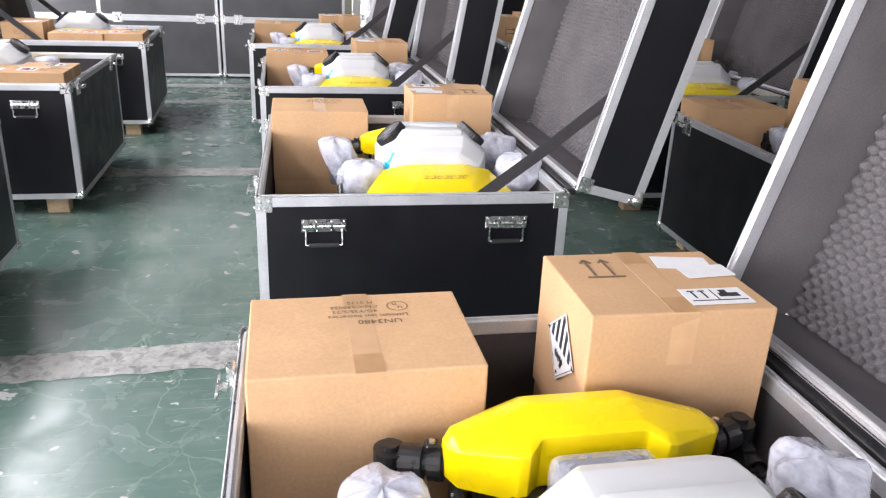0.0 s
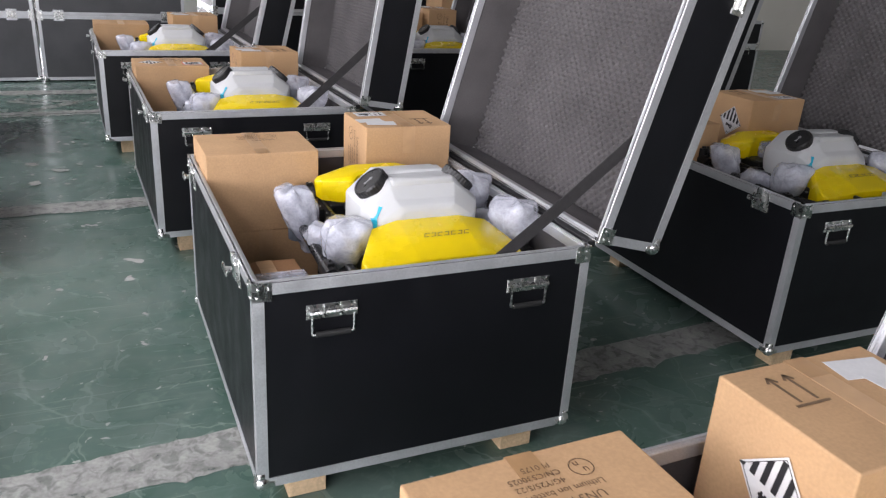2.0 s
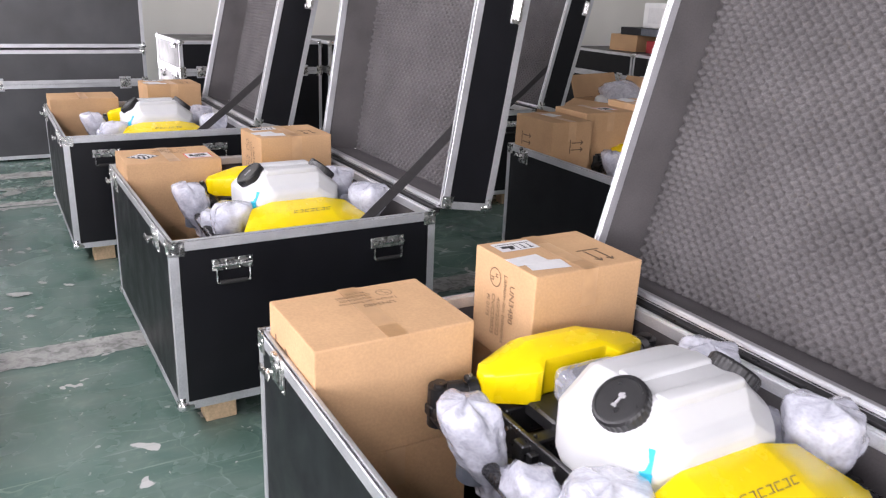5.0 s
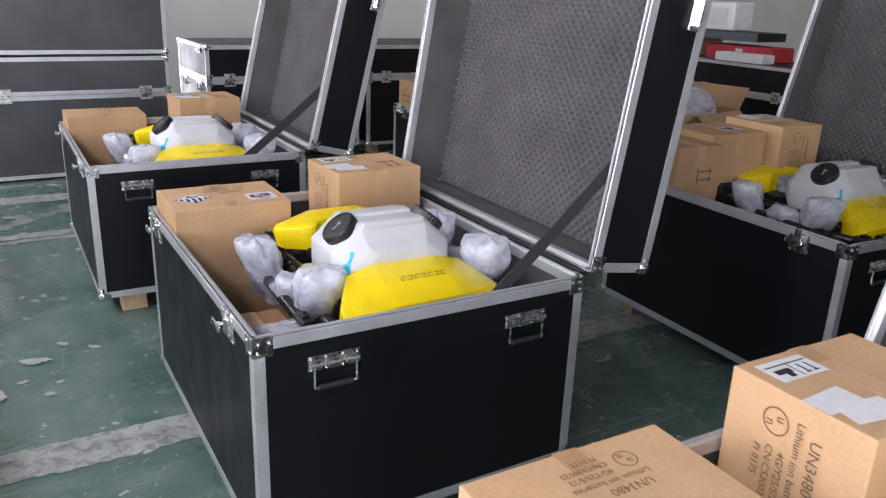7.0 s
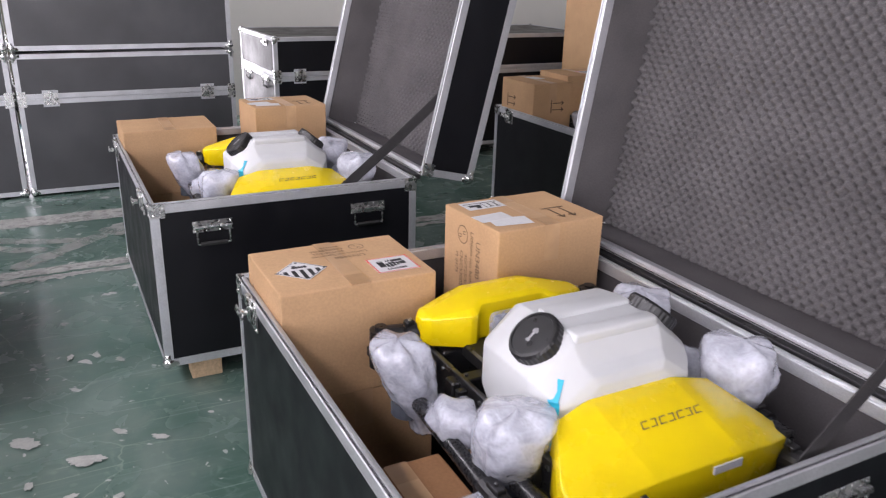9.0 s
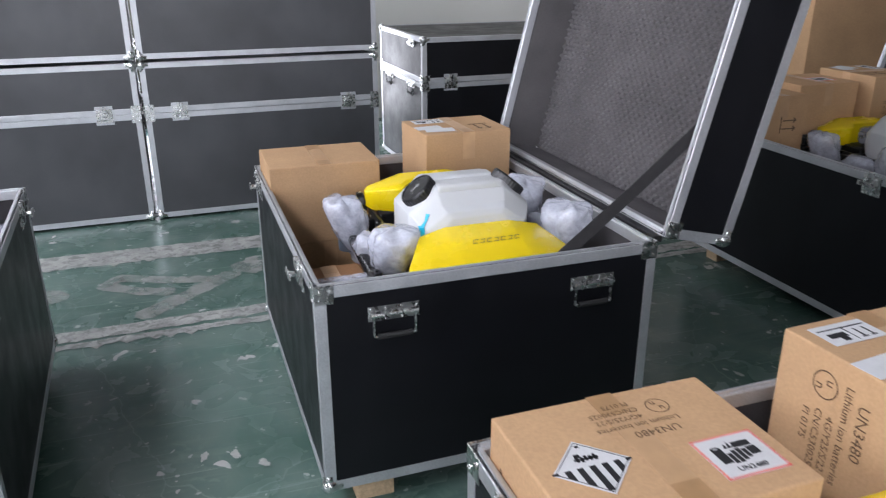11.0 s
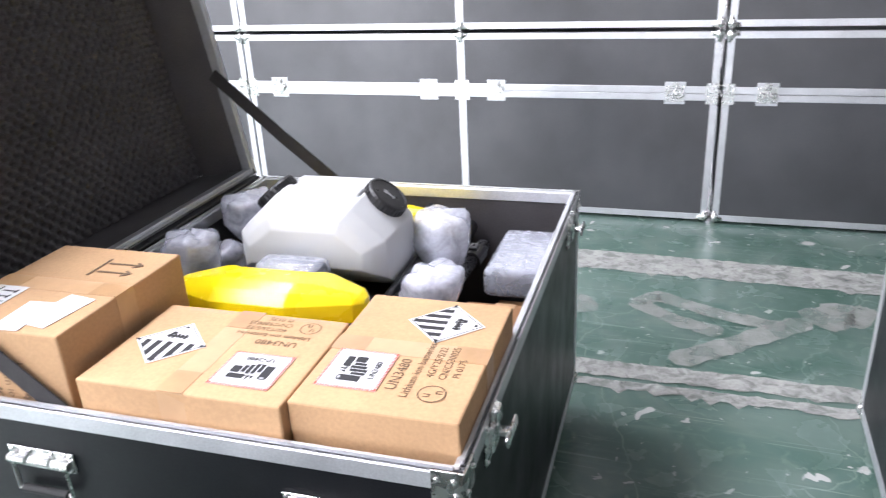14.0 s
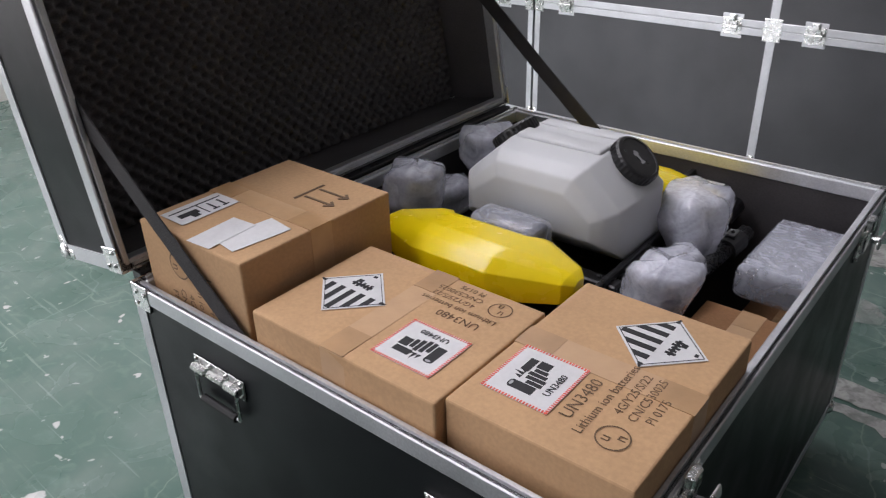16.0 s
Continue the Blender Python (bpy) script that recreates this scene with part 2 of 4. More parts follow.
    cracks = mixed(rng(crack.outputs["Distance"], 0.0015, 0.005, 0.28, 0), specks, (0.33, 0.42, 0.37))
    s1 = mixed(rng(tex("ShaderNodeTexNoise", 6, 3, 0.3, (0.2, 9, 1, 0.12)), 0.655, 0.675, 0, 0.3), cracks, (0.36, 0.44, 0.40))
    s2 = mixed(rng(tex("ShaderNodeTexNoise", 6, 3, 0.3, (0.25, 9, 1, -0.9)), 0.69, 0.70, 0, 0.4), s1, (0.35, 0.42, 0.38))
    link(s2, p.inputs["Base Color"])
    link(rng(tex("ShaderNodeTexNoise", 5, 6, 0.8), 0.3, 0.75, 0.15, 0.36), p.inputs["Roughness"])
    b = n.new("ShaderNodeBump")
    b.inputs["Strength"].default_value, b.inputs["Distance"].default_value = 0.1, 0.006
    link(tex("ShaderNodeTexNoise", 9, 4), b.inputs["Height"])
    link(b.outputs["Normal"], p.inputs["Normal"])
    return m


FLOOR = floor_material()
CONCRETE = material("bare_grey_concrete", (0.40, 0.40, 0.375), 0.55, vary=0.28, vary_scale=9, fine=0.15, fine_scale=80, bump=0.1, bump_scale=50)


def worn_through(m, scale, low, high, start=0.36, end=0.56, bend=0.0):
    """Let the paint below show through a surface in patches."""
    t = m.node_tree
    k = t.nodes.new("ShaderNodeTexNoise")
    k.inputs["Scale"].default_value, k.inputs["Detail"].default_value = scale, 9
    k.inputs["Distortion"].default_value = bend
    coord = t.nodes.new("ShaderNodeTexCoord")
    t.links.new(coord.outputs["Object"], k.inputs["Vector"])
    r = t.nodes.new("ShaderNodeMapRange")
    r.inputs["From Min"].default_value, r.inputs["From Max"].default_value = start, end
    r.inputs["To Min"].default_value, r.inputs["To Max"].default_value = low, high
    t.links.new(k.outputs["Fac"], r.inputs["Value"])
    t.links.new(r.outputs["Result"], t.nodes["Principled BSDF"].inputs["Alpha"])
    return m


worn_through(CONCRETE, 20, 0.5, 0.86, 0.38, 0.52, 0.8)
SCREED = material("pale_floor_screed", (0.41, 0.42, 0.39), 0.6, vary=0.2, vary_scale=14, fine=0.12, fine_scale=90, bump=0.1, bump_scale=60)
CHALKY = worn_through(material("rubbed_grey_smear", (0.40, 0.41, 0.38), 0.55, vary=0.25, vary_scale=8, fine=0.1), 7, 0.2, 0.6)

# ---------------------------------------------------------------- mesh helpers


def link_mesh(name, bm, mat, smooth=False):
    me = bpy.data.meshes.new(name)
    bmesh.ops.recalc_face_normals(bm, faces=bm.faces[:])
    bm.to_mesh(me)
    bm.free()
    me.materials.append(mat)
    if smooth:
        me.polygons.foreach_set("use_smooth", [True] * len(me.polygons))
    return new(name, me)


def part(name, bm, mat, parent, label="", smooth=False):
    ob = link_mesh(name, bm, mat, smooth)
    ob.parent = parent
    if label:
        ob["label"] = label
    return ob


def thing(name, label, category, group="", kind=""):
    return tagged(new(name), label, category, group, kind)


def slab(x0, x1, y0, y1, z0, z1, bevel=0.0, seg=2, bm=None):
    """A box between the given bounds, with rounded edges."""
    bm = bm or bmesh.new()
    r = bmesh.ops.create_cube(bm, size=1, matrix=Matrix.Translation(((x0 + x1) / 2, (y0 + y1) / 2, (z0 + z1) / 2)) @ Matrix.Diagonal((x1 - x0, y1 - y0, z1 - z0, 1)))
    if bevel:
        edges = list({e for v in r["verts"] for e in v.link_edges})
        bmesh.ops.bevel(bm, geom=edges, offset=bevel, segments=seg, affect="EDGES", profile=0.5)
    return bm


def rod(a, b, r, seg=12, bm=None, r2=None):
    bm = bm or bmesh.new()
    a, b = Vector(a), Vector(b)
    m = Matrix.Translation((a + b) / 2) @ (b - a).to_track_quat("Z", "Y").to_matrix().to_4x4()
    bmesh.ops.create_cone(bm, cap_ends=True, segments=seg, radius1=r, radius2=r if r2 is None else r2, depth=(b - a).length, matrix=m)
    return bm


def ball(c, r, bm=None, sub=2, scale=(1, 1, 1)):
    bm = bm or bmesh.new()
    bmesh.ops.create_icosphere(bm, subdivisions=sub, radius=r, matrix=Matrix.Translation(c) @ Matrix.Diagonal((*scale, 1)))
    return bm


def loft(sections, bm=None):
    """A closed solid through rings of points of the same number."""
    bm = bm or bmesh.new()
    rings = [[bm.verts.new(p) for p in ring] for ring in sections]
    for a, b in zip(rings, rings[1:]):
        for i in range(len(a)):
            j = (i + 1) % len(a)
            bm.faces.new((a[i], a[j], b[j], b[i]))
    bm.faces.new(rings[0][::-1])
    bm.faces.new(rings[-1])
    return bm


def prism(points, y0, y1, bm=None):
    """A polygon of (x, z) drawn out along y."""
    return loft([[(x, y0, z) for x, z in points], [(x, y1, z) for x, z in points]], bm)


def turned(bm, m):
    bmesh.ops.transform(bm, matrix=m, verts=bm.verts[:])
    return bm


def bevelled(ob, width, seg=3, angle=25):
    mod = ob.modifiers.new("rounded_edges", "BEVEL")
    mod.width, mod.segments, mod.limit_method, mod.angle_limit = width, seg, "ANGLE", radians(angle)
    me = ob.data
    me.polygons.foreach_set("use_smooth", [True] * len(me.polygons))
    return ob


def text_bm(words, size, depth=0.0006):
    """Letters of the built-in font as a thin mesh, lying in the xy plane, centred."""
    curve = bpy.data.curves.new("letters", "FONT")
    curve.body, curve.size, curve.extrude, curve.align_x, curve.align_y = words, size, depth, "CENTER", "CENTER"
    curve.resolution_u = 2
    ob = new("letters", curve)
    me = bpy.data.meshes.new_from_object(ob.evaluated_get(bpy.context.evaluated_depsgraph_get()))
    bm = bmesh.new()
    bm.from_mesh(me)
    bpy.data.objects.remove(ob)
    bpy.data.curves.remove(curve)
    bpy.data.meshes.remove(me)
    return bm


def join(*bms):
    """Join several bmeshes into the first."""
    first = bms[0]
    for other in bms[1:]:
        me = bpy.data.meshes.new("joined")
        other.to_mesh(me)
        first.from_mesh(me)
        other.free()
        bpy.data.meshes.remove(me)
    return first


# ---------------------------------------------------------------- the hall
X0, X1, Y0, Y1, TOP = ROOM
tagged(link_mesh("floor", slab(X0 - 0.2, X1 + 0.2, Y0 - 0.2, Y1 + 0.2, -0.2, 0), FLOOR), "scuffed dark green painted concrete floor", "floor", kind="structure")
# the ceiling is out of view; added to enclose the light
sheet = bmesh.new()
bounds = [X0 - 0.2] + [v for span in ADDED_ROOF_LIGHTS for v in span] + [X1 + 0.2]
for a, b in zip(bounds[::2], bounds[1::2]):
    slab(a, b, Y0 - 0.2, Y1 + 0.2, TOP, TOP + 0.2, bm=sheet)
for a, b in ADDED_ROOF_LIGHTS:
    slab(a, b, Y0 - 0.2, ADDED_ROOF_LIGHT_Y[0], TOP, TOP + 0.2, bm=sheet)
    slab(a, b, ADDED_ROOF_LIGHT_Y[1], Y1 + 0.2, TOP, TOP + 0.2, bm=sheet)
tagged(link_mesh("ceiling", sheet, UNSEEN_CEIL), "unseen grey ceiling with two long added light openings", "ceiling", kind="structure")


def wall_with_windows(name, length, spans, m, sill=SILL, head=HEAD):
    """A wall along local x, 0.2 thick towards local -y, with window openings."""
    bm = bmesh.new()
    if sill > 0:
        slab(-0.2, length + 0.2, -0.2, 0, 0, sill, bm=bm)
    slab(-0.2, length + 0.2, -0.2, 0, head, TOP, bm=bm)
    edges = [-0.2] + [v for s in spans for v in s] + [length + 0.2]
    for a, b in zip(edges[::2], edges[1::2]):
        slab(a, b, -0.2, 0, sill, head, bm=bm)
    ob = link_mesh(name, turned(bm, m), PLASTER)
    tagged(ob, "white painted plaster wall with openings for unseen window light" if spans else "plain cream-white painted plaster wall", "wall", kind="structure")
    return ob


wall_with_windows("wall_west", Y1 - Y0, [(Y1 - b, Y1 - a) for a, b in reversed(WEST_WINDOWS_AND_FILL)], pose(X0, Y1, 0, 0, 0, -90))
wall_with_windows("wall_south", X1 - X0, [(a - X0, b - X0) for a, b in WINDOWS_SOUTH], pose(X0, Y0, 0, 0, 0, 0))
wall_with_windows("wall_north", X1 - X0, [(X1 - b, X1 - a) for a, b in ADDED_DOOR_NORTH], pose(X1, Y1, 0, 0, 0, 180), 0.0, 2.8)
wall_with_windows("wall_east", Y1 - Y0, [], pose(X1, Y0, 0, 0, 0, 90))


def worn_band(y, width, x0, x1, tilt, seed):
    """A band of bare concrete with a ragged outline, a hair above the paint."""
    rnd = random.Random(seed)
    bm = bmesh.new()
    n = int((x1 - x0) / 0.03)
    front, back = [], []
    wob = 0
    for i in range(n + 1):
        x = x0 + (x1 - x0) * i / n
        wob = 0.85 * wob + rnd.uniform(-0.004, 0.004)
        front.append(bm.verts.new((x, y - width / 2 + tilt * x + wob + rnd.uniform(-0.009, 0.006) - (rnd.uniform(0.01, 0.03) if rnd.random() < 0.08 else 0), 0.004)))
        back.append(bm.verts.new((x, y + width / 2 + tilt * x + wob * 0.5 + rnd.uniform(-0.005, 0.008), 0.004)))
    for i in range(n):
        bm.faces.new((front[i], front[i + 1], back[i + 1], back[i]))
    tagged(link_mesh("worn_floor_band", bm, CONCRETE), "ragged band of bare grey concrete in the green floor", "floor marking", "worn bands across the floor", "structure")


for y, w, x0, x1, tilt, seed in ((2.93, 0.21, -4.5, 6.0, 0.055, 1), (5.63, 0.19, -4.5, 6.0, 0.02, 2), (8.375, 0.10, -4.5, 3.0, 0.03, 3), (8.275, 0.05, -4.5, 3.0, 0.03, 5), (9.3, 0.21, -3.5, 1.2, 0.0, 4)):
    worn_band(y, w, x0, x1, tilt, seed)


def smear(points, width, seed):
    """A broad rubbed stroke along a bent line on the floor."""
    rnd = random.Random(seed)
    bm = bmesh.new()
    dense = []
    for (ax, ay), (bx, by) in zip(points, points[1:]):
        for i in range(8):
            dense.append((ax + (bx - ax) * i / 8, ay + (by - ay) * i / 8))
    dense.append(points[-1])
    rows = []
    for i, (x, y) in enumerate(dense):
        x2, y2 = dense[min(i + 1, len(dense) - 1)]
        x1, y1 = dense[max(i - 1, 0)]
        d = Vector((x2 - x1, y2 - y1)).normalized()
        w = width * (0.5 if i in (0, len(dense) - 1) else 1) * rnd.uniform(0.85, 1.1) / 2
        rows.append((bm.verts.new((x - d.y * w, y + d.x * w, 0.005 + seed * 0.0004)), bm.verts.new((x + d.y * w, y - d.x * w, 0.005 + seed * 0.0004))))
    for a, b2 in zip(rows, rows[1:]):
        bm.faces.new((a[0], a[1], b2[1], b2[0]))
    tagged(link_mesh("floor_smear", bm, CHALKY), "pale rubbed smear on the green floor paint", "floor marking", "smears on the floor", "structure")


smear([(-0.95, 8.44), (-0.72, 8.64), (-0.46, 8.88)], 0.11, 1)
smear([(-0.55, 8.80), (-0.80, 8.86), (-1.05, 8.97), (-1.12, 8.88), (-0.95, 8.76), (-0.78, 8.70)], 0.09, 2)
smear([(-0.45, 8.87), (-0.32, 8.98), (-0.22, 8.94)], 0.2, 3)
smear([(-1.5, 8.72), (-1.3, 8.86)], 0.16, 4)



def paint_chip(x, y, r, seed):
    """A flake-shaped spot where the paint has come off down to the pale screed."""
    rnd = random.Random(seed)
    bm = bmesh.new()
    long, turn = rnd.uniform(1.2, 1.9), rnd.uniform(0, math.pi)
    off = Vector((seed * 2.3, seed * 0.7, 0))
    ring = []
    for i in range(36):
        a = 2 * math.pi * i / 36
        d = Vector((math.cos(a), math.sin(a), 0))
        k = r * (1 + 0.5 * noise.noise(d * 1.3 + off) + 0.3 * noise.noise(d * 3.5 + off) + 0.12 * noise.noise(d * 8 + off))
        p, q = d.x * k * long, d.y * k / 1.25
        ring.append(bm.verts.new((x + p * math.cos(turn) - q * math.sin(turn), y + p * math.sin(turn) + q * math.cos(turn), 0.0065)))
    bm.faces.new(ring)
    tagged(link_mesh("paint_chip", bm, SCREED), "pale flake where the green floor paint is gone", "floor marking", "paint chips on the floor", "structure")


for i, (x, y, r) in enumerate(((-0.875, 6.62, 0.05), (-0.69, 6.437, 0.042), (-0.845, 6.157, 0.048), (-0.75, 6.25, 0.02), (-0.575, 6.57, 0.022), (-0.45, 6.48, 0.022),
                               (-0.61, 6.194, 0.018), (-0.655, 6.1, 0.022), (-0.866, 6.36, 0.018), (-0.712, 7.24, 0.018), (-0.611, 7.22, 0.022), (-0.524, 7.14, 0.02), (1.6, 3.04, 0.075))):
    paint_chip(x, y, r * 0.85, i + 1)

# ---------------------------------------------------------------- flight cases
W, D = 1.06, 1.325          # outer width along x and depth along y
BASE, RIM = 0.105, 0.76     # under side of the case and its open rim
LID = 0.245                 # depth of the lid


def angle_bar(name, a, b, u, v, parent, size=0.032, t=0.0025):
    """An aluminium angle from a to b, its two legs along u and v, standing slightly proud."""
    a, b, u, v = Vector(a), Vector(b), Vector(u), Vector(v)
    o = -(u + v) * t
    ring = [o, o + u * size, o + u * size + v * t, o + (u + v) * t, o + u * t + v * size, o + v * size]
    return part(name, loft([[tuple(a + p) for p in ring], [tuple(b + p) for p in ring]]), ALU, parent)


def corner_bracket(x, y, z, sx, sy, sz, parent, size=0.051):
    """A riveted steel corner piece over the meeting of three edges; sx, sy, sz point into the case."""
    bm = bmesh.new()
    t = 0.0045

    def span(c, s, d):
        return (c - s * t, c + s * d) if s > 0 else (c + s * d, c - s * t)
    ax, ay, az = span(x, sx, size), span(y, sy, size), span(z, sz, size)
    fx, fy = (x - sx * t, x - sx * 0.0008), (y - sy * t, y - sy * 0.0008)
    slab(min(fx), max(fx), *ay, *az, 0.001, 1, bm)
    slab(*ax, min(fy), max(fy), *az, 0.001, 1, bm)
    for d in (0.2, 0.8):
        ball((x - sx * t, y + sy * size * d, z + sz * size * (0.25 if d > 0.5 else 0.75)), 0.0055, bm, 1)
        ball((x + sx * size * d, y - sy * t, z + sz * size * (0.25 if d > 0.5 else 0.75)), 0.0055, bm, 1)
    ball((x + sx * size * 0.25, y - sy * t, z + sz * size * 0.25), 0.0055, bm, 1)
    return part("corner_bracket", bm, CHROME, parent, "riveted zinc corner bracket")


def ball_corner(x, y, z, sx, sy, sz, parent):
    bm = ball((x + sx * 0.012, y + sy * 0.012, z + sz * 0.012), 0.026, sub=2)
    slab(*sorted((x - sx * 0.004, x + sx * 0.05)), *sorted((y - sy * 0.004, y + sy * 0.02)), *sorted((z - sz * 0.004, z + sz * 0.02)), 0.003, 1, bm)
    slab(*sorted((x - sx * 0.004, x + sx * 0.02)), *sorted((y - sy * 0.004, y + sy * 0.05)), *sorted((z - sz * 0.004, z + sz * 0.02)), 0.003, 1, bm)
    slab(*sorted((x - sx * 0.004, x + sx * 0.02)), *sorted((y - sy * 0.004, y + sy * 0.02)), *sorted((z - sz * 0.004, z + sz * 0.05)), 0.003, 1, bm)
    return part("ball_corner", bm, CHROME, parent, "rounded zinc ball corner", True)


def handle(x, y, z, facing, parent):
    """A spring handle: a riveted plate with knuckles and a drop bail with a rubber grip; facing -1 looks to -y."""
    w = 0.148
    plate = slab(x - w / 2, x + w / 2, *sorted((y + facing * 0.001, y + facing * 0.004)), z - 0.022, z + 0.022, 0.001, 1)
    for dx in (-0.066, -0.024, 0.024, 0.066):
        ball((x + dx, y + facing * 0.004, z + 0.015), 0.005, plate, 1)
        ball((x + dx, y + facing * 0.004, z - 0.016), 0.004, plate, 1)
    rod((x - 0.068, y + facing * 0.011, z), (x - 0.03, y + facing * 0.011, z), 0.009, 8, plate)
    rod((x + 0.03, y + facing * 0.011, z), (x + 0.068, y + facing * 0.011, z), 0.009, 8, plate)
    rod((x - 0.022, y + facing * 0.010, z), (x + 0.022, y + facing * 0.010, z), 0.008, 8, plate)
    h = part("handle", plate, CHROME, parent, "zinc spring handle plate")
    f = y + facing * 0.013
    bail = bmesh.new()
    rod((x - 0.06, f, z), (x - 0.06, f, z - 0.066), 0.0038, 8, bail)
    rod((x + 0.06, f, z), (x + 0.06, f, z - 0.066), 0.0038, 8, bail)
    rod((x - 0.06, f, z - 0.066), (x + 0.06, f, z - 0.066), 0.0038, 8, bail)
    part("bail", bail, CHROME, h)
    part("grip", rod((x - 0.05, f, z - 0.066), (x + 0.05, f, z - 0.066), 0.0085, 10), RUBBER, h, "grey rubber grip")


def latch(x, y, z, facing, parent, folded=False):
    """A butterfly latch on a side that looks along x; the case half with its turn key standing off."""
    s = facing
    lift = 0.045 if folded else 0.0
    z += lift
    bm = slab(*sorted((x + s * 0.001, x + s * 0.005)), y - 0.045, y + 0.045, z - 0.085, z - 0.005, 0.001, 1)
    slab(*sorted((x + s * 0.004, x + s * 0.014)), y - 0.028, y + 0.028, z - 0.068, z - 0.015, 0.003, 1, bm)
    slab(*sorted((x + s * 0.004, x + s * 0.02)), y - 0.016, y + 0.016, z - 0.02, z + 0.012, 0.003, 1, bm)
    for dy, dz in ((-0.038, -0.078), (0.038, -0.078), (-0.038, -0.014), (0.038, -0.014)):
        ball((x + s * 0.005, y + dy, z + dz), 0.005, bm, 1)
    k = part("latch", bm, CHROME, parent, "zinc butterfly latch")
    if folded:  # the plate that the closed latch lies on
        part("latch_plate", slab(*sorted((x + s * 0.0003, x + s * 0.0025)), y - 0.05, y + 0.05, z - 0.098, z + 0.014, 0.001, 1), ALU, k, "pale zinc plate")
    key = rod((x + s * 0.012, y, z - 0.042), (x + s * 0.03, y, z - 0.042), 0.009, 10)
    slab(*sorted((x + s * 0.028, x + s * 0.034)), y - 0.04, y + 0.04, z - 0.051, z - 0.033, 0.004, 2, key)
    if not folded:
        turned(key, Matrix.Translation((x, y, z)) @ Matrix.Rotation(radians(-12 * s), 4, "Y") @ Matrix.Translation((-x, -y, -z)))
    part("key", key, CHROME, k)
    return k


def shell(parent, z0, z1, floor_at, bars, closed_at=None):
    """Four panels and a bottom or top panel, with aluminium angles along the edges."""
    t = 0.010
    part("front_panel", slab(0, W, 0, t, z0, z1), LAMINATE, parent)
    part("back_panel", slab(0, W, D - t, D, z0, z1), LAMINATE, parent)
    part("side_panel", slab(0, t, t, D - t, z0, z1), LAMINATE, parent)
    part("side_panel", slab(W - t, W, t, D - t, z0, z1), LAMINATE, parent)
    part("base_panel" if floor_at == z0 else "top_panel", slab(t, W - t, t, D - t, *((z0, z0 + t) if floor_at == z0 else (z1 - t, z1))), LAMINATE, parent)
    for x, sx in ((0, 1), (W, -1)):
        for y, sy in ((0, 1), (D, -1)):
            angle_bar("corner_angle", (x, y, z0 + 0.004), (x, y, z1 - 0.004), (sx, 0, 0), (0, sy, 0), parent)
    zf, s = (z0, 1) if floor_at == z0 else (z1, -1)
    for x, sx in ((0, 1), (W, -1)):
        angle_bar("edge_angle", (x, 0, zf), (x, D, zf), (sx, 0, 0), (0, 0, s), parent)
    for y, sy in ((0, 1), (D, -1)):
        angle_bar("edge_angle", (0, y, zf), (W, y, zf), (0, sy, 0), (0, 0, s), parent)


def rim_bars(parent, z, s):
    """The flat tongue-and-groove rail round an open rim; s = -1 below z, 1 above it."""
    lo, hi = sorted((z, z + s * 0.034))
    for name, b in (("rim_rail", (-0.003, W + 0.003, -0.003, 0.02)), ("rim_rail", (-0.003, W + 0.003, D - 0.02, D + 0.003)),
                    ("rim_rail", (-0.003, 0.02, 0.02, D - 0.02)), ("rim_rail", (W - 0.02, W + 0.003, 0.02, D - 0.02))):
        bm = slab(*b, lo, hi, 0.002, 1)
        x0, x1, y0, y1 = b
        if x1 - x0 > y1 - y0:
            slab(x0 + 0.02, x1 - 0.02, (y0 + y1) / 2 - 0.003, (y0 + y1) / 2 + 0.003, *sorted((z, z - s * 0.006)), bm=bm)
        else:
            slab((x0 + x1) / 2 - 0.003, (x0 + x1) / 2 + 0.003, y0 + 0.005, y1 - 0.005, *sorted((z, z - s * 0.006)), bm=bm)
        part(name, bm, ALU, parent)


def egg_crate(x0, x1, y0, y1, z, height, pitch=0.019, fine=4):
    """Convoluted foam hanging from z, its bumps pointing down."""
    nx, ny = int((x1 - x0) / pitch * fine), int((y1 - y0) / pitch * fine)
    verts, faces = [], []
    for j in range(ny + 1):
        for i in range(nx + 1):
            x, y = x0 + (x1 - x0) * i / nx, y0 + (y1 - y0) * j / ny
            a, b = math.pi * (x - x0) / pitch, math.pi * (y - y0) / pitch
            h = 0.5 + 0.5 * math.sin(a * 1.0) * math.sin(b * 1.0)
            verts.append((x, y, z - height * (0.1 + 0.9 * h ** 0.5)))
    for j in range(ny):
        for i in range(nx):
            k = j * (nx + 1) + i
            faces.append((k, k + 1, k + nx + 2, k + nx + 1))
    bm = bmesh.new()
    me = bpy.data.meshes.new("foam")
    me.from_pydata(verts, [], faces)
    bm.from_mesh(me)
    bpy.data.meshes.remove(me)
    return bm


def lining(parent, z0, z1, felt):
    """Thin grey felt on the inner faces."""
    a = 0.0125
    t = 0.003
    part("lining", slab(a, W - a, a, a + t, z0, z1), felt, parent)
    part("lining", slab(a, W - a, D - a - t, D - a, z0, z1), felt, parent)
    part("lining", slab(a, a + t, a + t, D - a - t, z0, z1), felt, parent)
    part("lining", slab(W - a - t, W - a, a + t, D - a - t, z0, z1), felt, parent)


